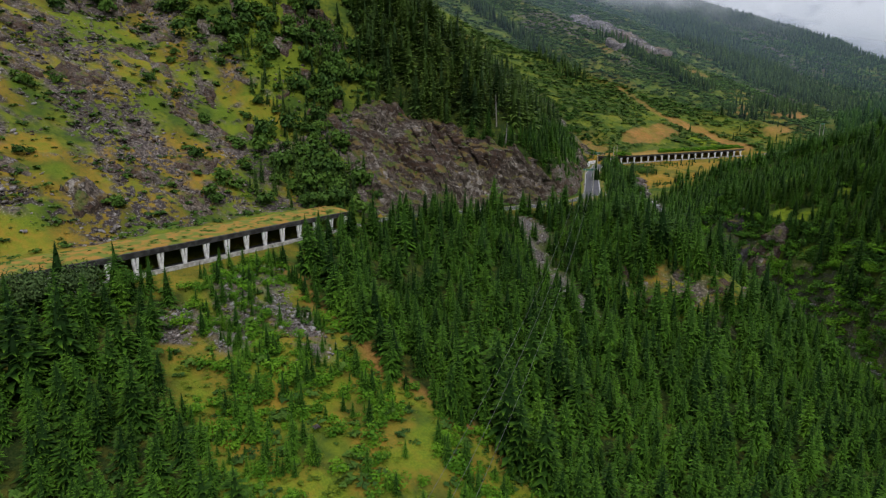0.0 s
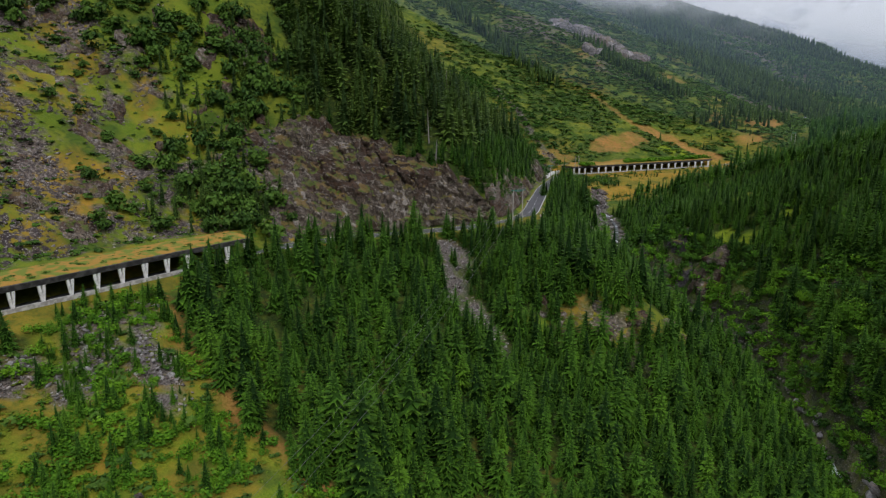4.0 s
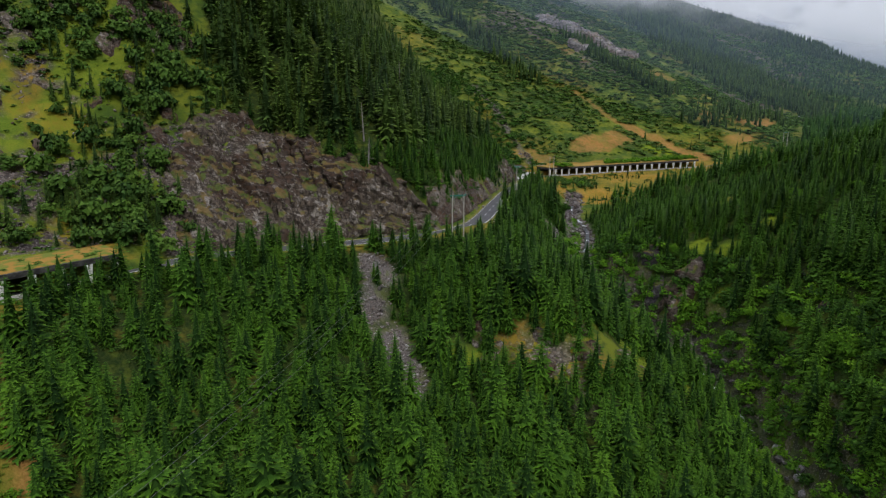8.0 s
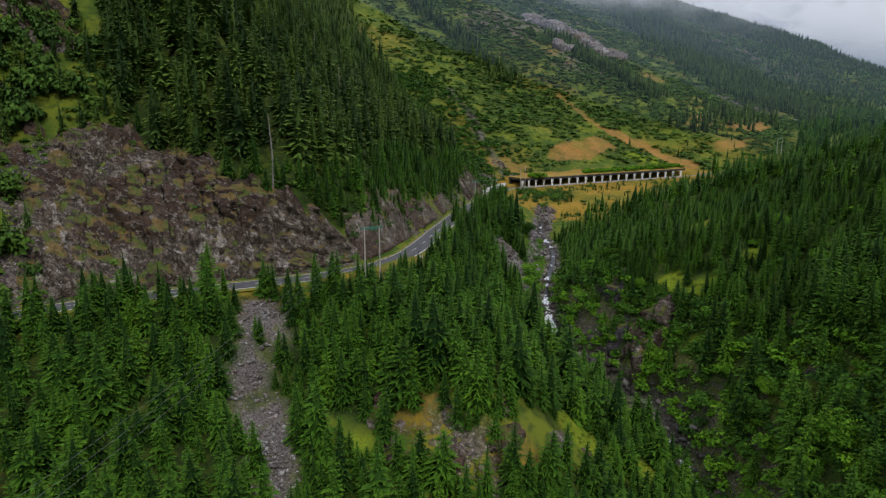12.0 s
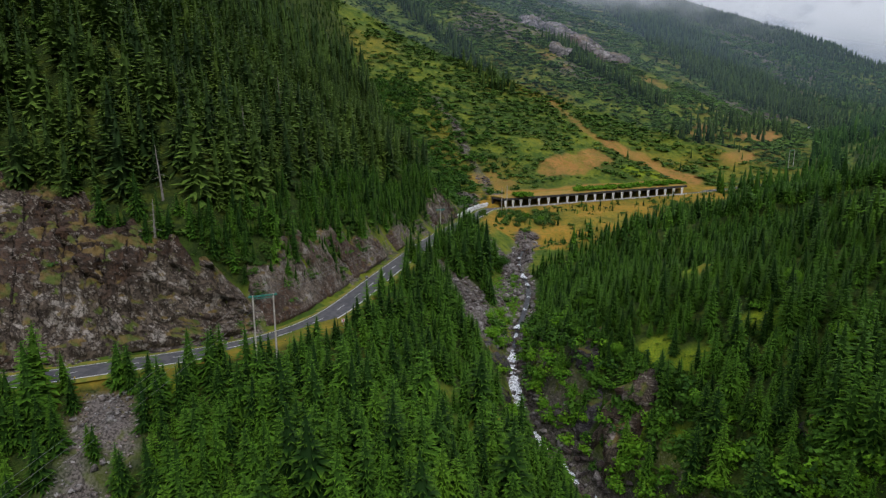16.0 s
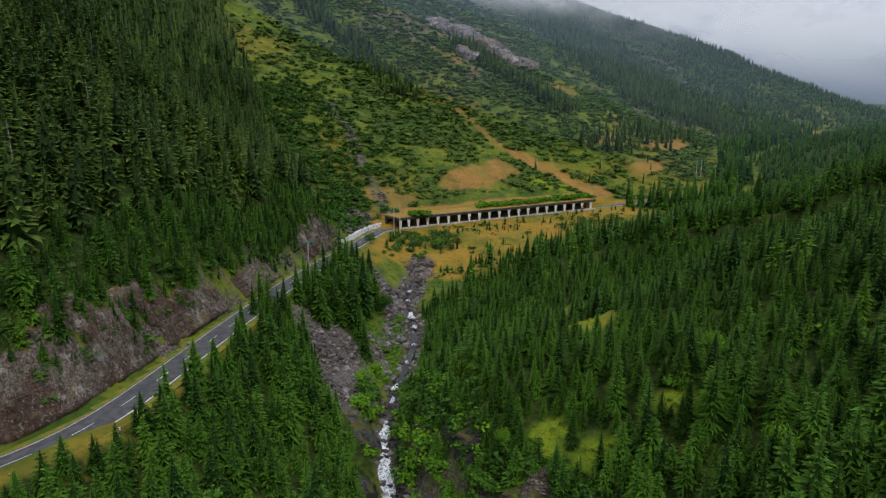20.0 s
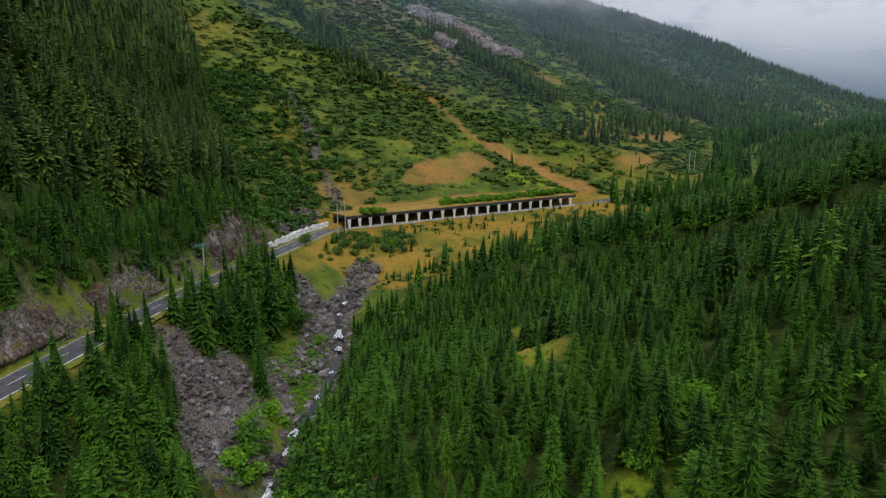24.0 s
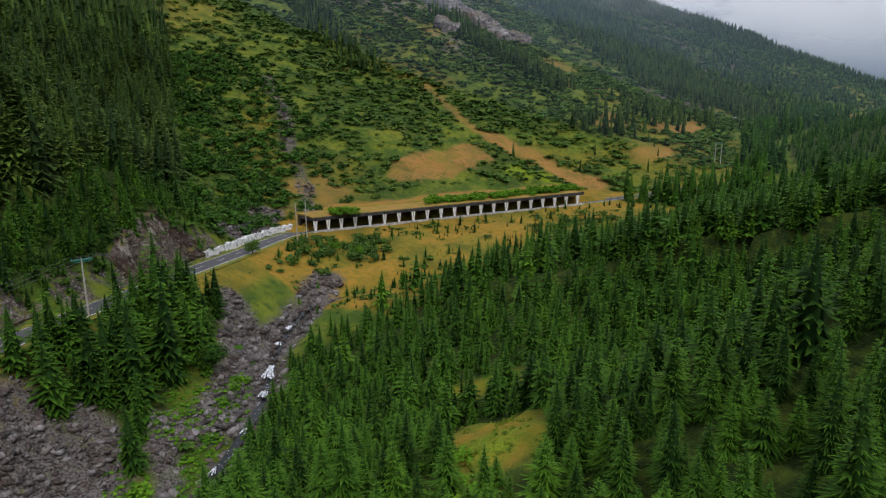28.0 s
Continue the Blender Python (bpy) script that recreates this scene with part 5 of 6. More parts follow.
for x, y, high, leaf, label in ((-117.5, 44, 10.5, M_GREYLEAF, "tall grey-green bushy tree before the gallery"), (-116.5, 53, 10, M_GREYLEAF, "tall grey-green bushy tree before the gallery"),
                                (-115.5, 60, 7.5, M_DARKLEAF, "dark green bushy tree before the gallery"), (-94.5, 329.5, 7.5, M_DARKLEAF, "dense dark green round leafy tree beside the scree"), (-101, 333, 6.5, M_SHRUB, "grey-green slender leafy tree beside the scree"),
                                (21, 213, 9, M_LEAF_OWN, "bright green maple on the gorge side"), (16, 205, 6, M_LEAF_OWN, "yellow-green leafy tree low in the gorge"), (-47, 292, 6, M_LEAF_OWN, "bright green leafy tree at the gorge rim"),
                                (-18, 263, 4, M_LEAF_OWN, "small bright leafy tree beside the overhanging rock"), (-30, 270, 4.5, M_LEAF_OWN, "small bright leafy tree at the gorge rim"), (4, 283, 5.5, M_LEAF_OWN, "bright green leafy tree among spruces"),
                                (14, 262, 6, M_LEAF_OWN, "bright green leafy tree among spruces"), (8, 232, 5, M_LEAF_OWN, "light green leafy tree on the gorge wall"), (27, 236, 6, M_DARKLEAF, "dark leafy tree on the gorge wall"),
                                (-131.5, 378, 5, M_SHRUB, "round green leafy bush tree by the roadside"), (-122, 404, 4.5, M_LEAF_OWN, "bright green bush tree below the road"), (-116, 409, 4, M_LEAF_OWN, "bright green bush tree below the road")):
    leafy_tree(x, y, high, leaf, label)


def dead_tree(x, y, high):
    base = tagged(new("dead_tree"), "bare grey dead spruce trunk with broken branch stubs", "dead tree")
    base.matrix_world = pose(x, y, height(x, y)[0] - 0.3, rng.randn() * 2, rng.randn() * 2, rng.rand() * 360)
    part("trunk", tube(bmesh.new(), (0, 0, 0), (0, 0, high), 0.3, 0.05, 7), M_DEADWOOD, base)
    for k in range(14):
        a, h = k * 2.4, high * (0.25 + 0.05 * k)
        reach = 1.5 * (1 - 0.05 * k) * (0.5 + rng.rand())
        part("branch", tube(bmesh.new(), (0, 0, h), (math.cos(a) * reach, math.sin(a) * reach, h - 0.25 * reach), 0.06, 0.02, 4), M_DEADWOOD, base)


for x, y, high in ((-106.2, 202, 5.5), (-117, 211.5, 13), (-199, 312, 17), (-153, 279, 15), (-109, 204, 9), (-131, 246, 14)):
    dead_tree(x, y, high)

# ---- avalanche galleries ----
def v_pillar():
    """A pillar of two struts that part upwards like a V."""
    bm = bmesh.new()
    for side in (-1, 1):
        got = bmesh.ops.create_cube(bm, size=1.0)["verts"]
        for v in got:
            up = v.co.z > 0
            v.co.x = side * (0.5 if up else 0.14) + v.co.x * (0.56 if up else 0.36)
            v.co.y, v.co.z = -5.0 + v.co.y * (0.62 if up else 0.5), 4.45 if up else 0.5
    me = bpy.data.meshes.new("pillar")
    bm.to_mesh(me)
    bm.free()
    me.materials.append(M_PALE)
    return me


def gallery(name, line, bay, turf, label):
    """A concrete avalanche gallery along a line of samples, open to its right between pillars."""
    base = new(name)
    base.location = Vector(line[len(line) // 2])
    loc = line - np.array(base.location)
    t = np.gradient(loc[:, :2], axis=0)
    t /= np.linalg.norm(t, axis=1, keepdims=True)
    left = np.stack([-t[:, 1], t[:, 0]], 1)

    def strip(part_name, outline, material, tag="", rough=0.0):
        k, n = len(outline), len(loc)
        v = np.zeros((n, k, 3))
        for j, (o, h) in enumerate(outline):
            v[:, j, :2], v[:, j, 2] = loc[:, :2] + left * o, loc[:, 2] + h
            if rough and h > 5.2:
                v[:, j, 2] += (fbm(line[:, 0] * 0.5, line[:, 1] * 0.5, 3.0 + j, 3) - 0.5) * rough
        f = [(i * k + (j + 1) % k, i * k + j, (i + 1) * k + j, (i + 1) * k + (j + 1) % k) for i in range(n - 1) for j in range(k)]
        f += [tuple(range(k)), tuple(range((n - 1) * k, n * k))[::-1]]
        return part(part_name, mesh_of(part_name, v.reshape(-1, 3), f, material), None, base, tag)
    # roof edge is dark; the wall's near-black colour carries the interior's shade
    strip("roof_slab", ((-5.35, 4.25), (-5.45, 5.42), (5.2, 5.45), (5.2, 4.45)), M_DARKCON, "concrete roof slab with a dark edge")
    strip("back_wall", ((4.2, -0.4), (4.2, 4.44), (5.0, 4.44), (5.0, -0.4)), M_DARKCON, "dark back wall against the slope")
    strip("kerb_wall", ((-5.35, -1.4), (-5.35, 0.7), (-4.6, 0.7), (-4.6, -1.4)), M_CONCRETE, "weathered concrete kerb")
    strip("roof_turf", ((-4.9, 5.40), (-4.2, 5.62), (-2, 5.8), (2, 5.9), (6.5, 5.85), (6.5, 5.44)), turf, "grass and soil covering the roof", 0.5)
    d = np.r_[0, np.cumsum(np.linalg.norm(np.diff(loc[:, :2], axis=0), axis=1))]
    shared, foot_bm = v_pillar(), block(bmesh.new(), (0.78, 0.66, 0.62), (0, -5.0, 0.31), (0, 0, 0), 0.03)
    foot = bpy.data.meshes.new("pillar_foot")
    foot_bm.to_mesh(foot)
    foot_bm.free()
    foot.materials.append(M_CONCRETE)
    for s in np.arange(1.0, d[-1] - 0.5, bay):
        p = [np.interp(s, d, loc[:, k]) for k in range(3)]
        q = [np.interp(s + 1, d, loc[:, k]) for k in range(3)]
        ob = part("pillar", shared, None, base)
        ob.matrix_local = pose(*p, 0, 0, math.degrees(math.atan2(q[1] - p[1], q[0] - p[0])))
        part("pillar_foot", foot, None, ob)
    return tagged(base, label, "gallery")


near_line = finer(ROAD[(ROAD[:, 1] > 0) & (ROAD[:, 1] < 135)], 2.0)
far_line = finer(ROAD[(ROAD[:, 1] > 416) & (ROAD[:, 1] < 514)], 2.0)
gallery("avalanche_gallery", near_line, 5.62, M_ROOFTURF, "concrete avalanche gallery with pale pillars and a grassy roof")
gallery("avalanche_gallery", far_line, 5.7, M_DRYTURF, "long concrete avalanche gallery with white pillars below dry hillside")

# green bushes on the far gallery's roof
roof_rng = np.random.RandomState(21)
for y0, y1, count, side in ((427, 434, 12, -3.5), (458, 513, 150, 1.0)):
    line = far_line[(far_line[:, 1] > y0) & (far_line[:, 1] < y1)]
    i = roof_rng.randint(len(line), size=count)
    bx, by = line[i, 0] + roof_rng.randn(count) * 1.6 - 0.8 * side, line[i, 1] + roof_rng.randn(count) * 1.6 + 0.6 * side
    s = 1.8 + 2.2 * roof_rng.rand(count)
    gathered("roof_bushes", BUSHES, bx, by, line[i, 2] + 5.4, s, s * 1.2, M_LEAF, roof_rng, "bright green bushes growing on the gallery roof", "shrubs")

# tufts on the near gallery's roof
count = 260
i = roof_rng.randint(len(near_line), size=count)
bx, by = near_line[i, 0] + 4.0 - 9.5 * roof_rng.rand(count), near_line[i, 1] + roof_rng.randn(count)
s = 0.5 + 1.1 * roof_rng.rand(count) ** 2
gathered("roof_tufts", SMALL_BUSHES, bx, by, near_line[i, 2] + 5.65, s * 0.6, s * 1.3, M_SLOPESHRUB, roof_rng, "low green herbs on the gallery's turf roof", "plants")

# whitewashed wall before the far gallery
wall_line = finer(ROAD[(ROAD[:, 1] > 366) & (ROAD[:, 1] < 418)], 1.0)
t = np.gradient(wall_line[:, :2], axis=0)
t /= np.linalg.norm(t, axis=1, keepdims=True)
outline = ((5.0, -0.3), (5.15, 2.2), (5.9, 2.35), (6.1, -0.3))
v = np.zeros((len(wall_line), 4, 3))
for j, (o, h) in enumerate(outline):
    v[:, j, 0], v[:, j, 1] = wall_line[:, 0] - t[:, 1] * o, wall_line[:, 1] + t[:, 0] * o
    v[:, j, 2] = wall_line[:, 2] + h + (h > 0) * (fbm(wall_line[:, 0], wall_line[:, 1] * 0.7, 2.0 + j, 3) - 0.5) * 1.6
    v[:, j, :2] += (fbm(wall_line[:, 0] * 0.8, wall_line[:, 1], 7.0, 3) - 0.5)[:, None] * 0.7
wall_faces = [(i * 4 + (j + 1) % 4, i * 4 + j, i * 4 + 4 + j, i * 4 + 4 + (j + 1) % 4) for i in range(len(wall_line) - 1) for j in range(4)]
wall_faces += [(0, 1, 2, 3), tuple(range(len(v) * 4 - 4, len(v) * 4))[::-1]]
tagged(new("retaining_wall", mesh_of("retaining_wall", v.reshape(-1, 3), wall_faces, M_LIMEWALL)), "low whitewashed rough stone retaining wall along the road", "wall")

# ---- stream ----
fine_stream = finer(STREAM[(STREAM[:, 1] > -100) & (STREAM[:, 1] < 378)], 1.2)
water = tagged(new("stream", ribbon(fine_stream, (-0.8, -0.4, 0, 0.4, 0.8), -0.80, M_WATER, "stream")), "clear mountain stream over dark rocks", "stream", "", "structure")


def cascade(y0, y1, width, label, seed, up=0.0):
    """White water where the stream drops: ragged strands over the bed."""
    line = finer(STREAM[(STREAM[:, 1] > y0 - 4) & (STREAM[:, 1] < y1 + 4)], 0.3)
    line = line[(line[:, 1] > y0) & (line[:, 1] < y1)]
    r = np.random.RandomState(seed)
    base = new("cascade")
    for k in range(11):
        o = (k - 5) * width / 12 + r.randn() * 0.12
        a, b = sorted(r.randint(0, len(line), 2)) if k in (0, 2, 8, 10) else (r.randint(0, 3), len(line) - r.randint(0, 3))
        if b - a < 5:
            continue
        seg = line[a:b].copy()
        u = np.linspace(0, 1, len(seg))
        seg[:, 2] += (fbm(seg[:, 0] * 0.5, seg[:, 1] * 0.5, 4.0 * k + seed, 2) - 0.5) * 0.5 + up + 0.05 * (k % 3)
        bend = (fbm(seg[:, 0] * 0.22, seg[:, 1] * 0.22, 0.12 * k + seed, 2) - 0.5) * width * 0.7 + o * (0.35 - 0.85 * u)
        w = width / 13 * (0.5 + 1.1 * fbm(seg[:, 0] * 0.8, seg[:, 1] * 0.8, 3.0 * k, 2))
        t = np.gradient(seg[:, :2], axis=0)
        t /= np.linalg.norm(t, axis=1, keepdims=True) + 1e-9
        v = np.zeros((len(seg), 3, 3))
        for j, (q, h) in enumerate(((-1, 0), (0, 0.12), (1, 0))):
            v[:, j, 0], v[:, j, 1] = seg[:, 0] - t[:, 1] * (o + bend + q * w), seg[:, 1] + t[:, 0] * (o + bend + q * w)
            v[:, j, 2] = seg[:, 2] + h
        i = (np.arange(len(seg) - 1)[:, None] * 3 + np.arange(2)[None]).ravel()
        part("strand", mesh_of("strand", v.reshape(-1, 3), np.stack([i + 1, i, i + 3, i + 4], 1), M_FOAM, True), None, base)
    return tagged(base, label, "waterfall")


cascade(270, 288.5, 6.0, "white waterfall dropping down a dark rock step", 1, 0.0)
for k, (y0, y1, w) in enumerate(((259.5, 264.5, 3.6), (254, 259, 3.0), (246, 252, 2.8), (238, 243, 2.6), (226, 233, 2.8), (216, 222, 2.4), (180, 190, 2.4), (294, 297, 1.6), (299, 302.5, 1.8), (312, 314, 1.4), (322, 324, 1.3), (333, 335.5, 1.8), (339, 344, 2.4), (352, 354, 1.5), (359.5, 362, 1.6))):
    cascade(y0, y1, w, "white rapids in the narrow gorge" if y0 < 280 else "small white fall between stream boulders", 2 + k, -0.2)

# ---- power line ----
def power_pole(legs, top, arm, label):
    """Concrete legs (x, y), a steel arm across and insulators."""
    feet = [Vector((x, y, height(x, y)[0] - 0.3)) for x, y in legs]
    base = new("power_pole")
    base.location = sum(feet, Vector()) / len(feet)
    o = base.location
    for f in feet:
        part("pole_leg", tube(bmesh.new(), f - o, Vector((f.x, f.y, top)) - o, 0.19, 0.13), M_POLE, base, "tall grey concrete leg")
    if arm:
        c = sum((Vector((f.x, f.y, top - 0.25)) for f in feet), Vector()) / len(feet) - o
        along = (feet[-1] - feet[0]).normalized() if len(feet) > 1 else Vector((0.4, 0.9, 0))
        along.z = 0
        turn = math.degrees(math.atan2(along.y, along.x))
        bm = bmesh.new()
        block(bm, (arm, 0.22, 0.34), c, (0, 0, turn), 0.02)
        block(bm, (arm * 0.8, 0.12, 0.12), c + Vector((0, 0, -0.45)), (0, 0, turn), 0.02)
        beam = part("cross_arm", bm, M_GREENSTEEL, base, "green steel cross-arm")
        for k in (-1, 0, 1):
            q = c + along * (k * arm * 0.45)
            part("insulator", tube(bmesh.new(), q + Vector((0, 0, 0.09)), q + Vector((0, 0, 0.45)), 0.07, 0.05), M_GREENSTEEL, beam)
    return tagged(base, label, "power pole"), base.location


def wires(name, a, b, gap, sag):
    """Three sagging wires between two places."""
    a, b = Vector(a), Vector(b)
    side = (b - a).cross(Vector((0, 0, 1))).normalized()
    base = new(name)
    base.location = a
    for k in (-1, 0, 1):
        cu = bpy.data.curves.new("wire", "CURVE")
        cu.dimensions, cu.bevel_depth, cu.bevel_resolution = "3D", 0.022, 0
        sp = cu.splines.new("POLY")
        sp.points.add(20)
        for i in range(21):
            u = i / 20
            q = (b - a) * u + side * gap * k - Vector((0, 0, sag * 4 * u * (1 - u)))
            sp.points[i].co = (*q, 1)
        me_ob = new("wire", cu)
        cu.materials.append(M_WIRE)
        me_ob.parent = base
    return tagged(base, "three thin sagging power wires", "wires")


power_pole(((-77.2, 203.2), (-75.3, 206.4)), 81.6, 5.2, "two-legged concrete power pole with a green steel arm")
power_pole(((-132.6, 398.5),), 79.5, 0, "tall slim grey concrete pole by the road")
power_pole(((-131.6, 402.0),), 80.2, 0, "tall slim grey concrete pole by the road")
power_pole(((-114.5, 318.5),), 80.3, 3.6, "concrete power pole with a green steel arm")
power_pole(((-27.5, 600), (-25.0, 604)), 92.0, 5.0, "two-legged concrete power pole among far spruces")
wires("power_wires", (-76.2, 204.8, 81.9), (-114.5, 318.5, 80.6), 2.0, 3.0)
wires("power_wires", (-114.5, 318.5, 80.6), (-132, 400, 80.0), 1.2, 2.5)
wires("power_wires", (-76.2, 204.8, 81.9), (-20, 20, 68), 2.0, 7.0)

# ---- road furniture ----
def chevron_sign(x, y, turn):
    base = tagged(new("chevron_sign"), "red and white bend marker sign on a post", "road sign")
    base.matrix_world = pose(x, y, height(x, y)[0] - 0.1, 0, 0, turn)
    part("post", tube(bmesh.new(), (0, 0.05, 0), (0, 0.05, 1.7), 0.04), M_POLE, base)
    board = part("board", block(bmesh.new(), (0.75, 0.04, 0.75), (0, 0, 1.45), (0, 0, 0), 0.01), M_WHITE, base, "white square board")
    bm = bmesh.new()
    for sgn in (-1, 1):
        block(bm, (0.42, 0.02, 0.17), (0, -0.03, 1.45 + sgn * 0.14), (0, sgn * 45, 0))
    part("chevron", bm, M_RED, board, "red chevron")


chevron_sign(-78.0, 227.5, 60)
chevron_sign(-79.5, 232.5, 65)
marker = tagged(new("delineator_post"), "short dark and yellow road marker post", "road post", "marker posts along the outer verge")
part("shaft", block(bmesh.new(), (0.14, 0.1, 0.9), (0, 0, 0.45), (0, 0, 0), 0.02), M_DARKPOST, marker)
part("band", block(bmesh.new(), (0.15, 0.11, 0.28), (0, 0, 0.75), (0, 0, 0), 0.01), M_YELLOW, marker, "yellow band")
t = np.gradient(fine_road[:, :2], axis=0)
t /= np.linalg.norm(t, axis=1, keepdims=True)
spots = [i for i in range(len(fine_road)) if 150 < fine_road[i, 1] < 350][::9]
for n, i in enumerate(spots):
    m = pose(fine_road[i, 0] + t[i, 1] * 4.3, fine_road[i, 1] - t[i, 0] * 4.3, fine_road[i, 2] + 0.05, 0, 0, n * 11)
    if n:
        copy_thing(marker, m)
    else:
        marker.matrix_world = m

# a white van parked at the bend far up the valley
def parked_van(x, y, turn):
    base = tagged(new("parked_van"), "small white van parked at the roadside up the valley", "van")
    base.matrix_world = pose(x, y, height(x, y)[0] + 0.05, 0, 0, turn)
    bm = bmesh.new()
    block(bm, (5.4, 2.0, 1.75), (0, 0, 1.35), (0, 0, 0), 0.18)
    block(bm, (1.3, 1.9, 0.85), (3.1, 0, 0.9), (0, 0, 0), 0.2)
    part("body", bm, M_WHITE, base)
    for side in (-1, 1):
        part("side_window", block(bmesh.new(), (3.6, 0.04, 0.6), (0.4, side * 1.01, 1.75), (0, 0, 0), 0.01), M_DARKPOST, base, "dark side window")
        for k in (-1.7, 1.9):
            wheel = part("wheel", tube(bmesh.new(), (k, side * 0.75, 0.34), (k, side * 1.02, 0.34), 0.34, 0.34, 12), M_DARKPOST, base, "black tyre")
            part("hub_cap", tube(bmesh.new(), (k, side * 1.02, 0.34), (k, side * 1.04, 0.34), 0.2, 0.18, 12), M_POLE, wheel, "grey hub cap")
    part("windscreen", block(bmesh.new(), (0.05, 1.7, 0.6), (2.71, 0, 1.8), (0, 0, 0), 0.01), M_DARKPOST, base, "dark windscreen")


parked_van(-33, 800, 35)

# ---- rock ----
def ridged(x, y, z, octaves=4):
    return sum((1 - np.abs(2 * vnoise(x * 2**k + 9 * k, y * 2**k, z * 2**k) - 1)) * 0.55**k for k in range(octaves)) / 2.0


def slabs(x, y, z, seed, fine=1.0):
    """Overlapping tilted beds with sharp broken edges, about 0 to 1."""
    x, y, z = x * fine, y * fine, z * fine
    warp = fbm(x * 0.09, y * 0.09, z * 0.09 + seed, 4) * 1.5
    a = (x * 0.30 + y * 0.80 + z * 0.30) / 19 + 0.5 * warp
    b = (x * 0.45 + y * 0.62 - z * 0.75) / 10.5 + 0.9 * warp + 3.1
    c = (-x * 0.3 + y * 0.55 + z * 0.8) / 5.3 + 1.3 * warp
    return 0.55 * (1 - a % 1) + 0.30 * (1 - b % 1) ** 1.5 + 0.15 * (1 - c % 1)


def rock_points(x, y, fade, amp, seed=0.0, lift=0.0, fine=1.0):
    """Rugged rock over the ground at a grid of places; fade (0 to 1) sinks its rim."""
    shape = x.shape
    z = height(x.ravel(), y.ravel()).reshape(shape) + lift * fade
    dxu, dyu, dzu = (np.gradient(a, axis=0) for a in (x, y, z))
    dxv, dyv, dzv = (np.gradient(a, axis=1) for a in (x, y, z))
    n = np.stack([dyu * dzv - dzu * dyv, dzu * dxv - dxu * dzv, dxu * dyv - dyu * dxv], -1)
    n /= np.linalg.norm(n, axis=-1, keepdims=True) + 1e-9
    n *= np.sign(n[..., 2:3] + 1e-9)
    n[..., 2] *= 0.6
    rough = 0.72 * slabs(x.ravel(), y.ravel(), z.ravel(), seed, fine).reshape(shape) + 0.30 * slabs(x.ravel(), y.ravel(), z.ravel(), seed + 2, 3.3 * fine).reshape(shape) - 0.3 + 0.2 * (ridged(x * 0.35, y * 0.35, z * 0.35 + seed, 3) - 0.45)
    push = amp * 1.5 * rough * fade + 0.25 * amp * fade - 1.2 * (1 - fade)
    return np.stack([x, y, z], -1) + n * push[..., None], (dxu * dyv - dyu * dxv).mean() > 0


def rock_mesh(name, v, upward, material):
    k = v.shape[1]
    i = (np.arange(v.shape[0] - 1)[:, None] * k + np.arange(k - 1)[None]).ravel()
    f = np.stack([i, i + 1, i + k + 1, i + k], 1)
    return mesh_of(name, v.reshape(-1, 3), f[:, ::-1] if upward else f, material)


def roadside_cliff(y0, y1, d0, tops, amp, label, seed, pieces, material=M_CLIFF, cell=0.5, gaps=0.0):
    """A cliff along the road's upper side, built of rock panels; tops: how far from the road it reaches, at even steps."""
    line = finer(ROAD[(ROAD[:, 1] > y0) & (ROAD[:, 1] < y1)], cell)
    t = np.gradient(line[:, :2], axis=0)
    t /= np.linalg.norm(t, axis=1, keepdims=True)
    s, q = np.linspace(0, 1, len(line))[:, None], np.linspace(0, 1, int((max(tops) - d0) / cell))[None]
    reach = np.interp(s, np.linspace(0, 1, len(tops)), tops)
    d = d0 + (reach - d0) * q
    x, y = line[:, :1] - t[:, 1:] * d, line[:, 1:2] + t[:, :1] * d
    wob = fbm((x * 0.09).ravel(), (y * 0.09).ravel(), seed + 3).reshape(x.shape) - 0.5
    fade = step(np.minimum(s, 1 - s) * 6 + wob, 0, 0.5) * step(q, -0.05, 0.06) * (1 - step(q + wob * 0.8, 0.72, 1.0))
    if gaps:
        fade = fade * step(fbm((x * 0.12).ravel(), (y * 0.12).ravel(), seed + 8, 3).reshape(x.shape) + 0.25 * (1 - q), gaps, gaps + 0.08)
    v, up = rock_points(x, y, fade, amp, seed)
    base = tagged(new("cliff"), label, "cliff")
    cuts = np.linspace(0, len(line) - 1, pieces + 1).astype(int)
    for a, b in zip(cuts[:-1], cuts[1:]):
        part("rock_panel", rock_mesh("rock_panel", v[a:b + 1], up, material), None, base)
    return base


def outcrop(cx, cy, r, stretch, turn, amp, seed, material, label="grey rock outcrop with grassy ledges", lift=0.0, cell=None):
    n = max(10, int(2 * r / (cell or 0.6)))
    u, v = np.meshgrid(np.linspace(-1, 1, n), np.linspace(-1, 1, n))
    a = radians(turn)
    x, y = cx + r * (u * stretch * math.cos(a) - v * math.sin(a)), cy + r * (u * stretch * math.sin(a) + v * math.cos(a))
    wob = fbm((x * 0.25).ravel(), (y * 0.25).ravel(), seed + 5).reshape(x.shape) - 0.5
    fade = 1 - step(np.hypot(u, v) + wob * 0.9, 0.5, 0.95)
    v, up = rock_points(x, y, fade, amp, seed, lift, min(max(9 / r, 0.8), 3.0))
    return tagged(new("rock_outcrop", rock_mesh("rock_outcrop", v, up, material)), label, "rock")


roadside_cliff(146, 214, 5.5, (40, 46, 47, 41, 27, 17, 13), 4.2, "dark fractured rock cliff streaked with rust above the road", 1.0, 7)
roadside_cliff(203, 324, 5.5, (13, 15, 17, 15, 11, 10, 9, 8), 1.8, "low grey blasted rock face beside the road", 4.0, 8, M_LEDGE, gaps=0.53)
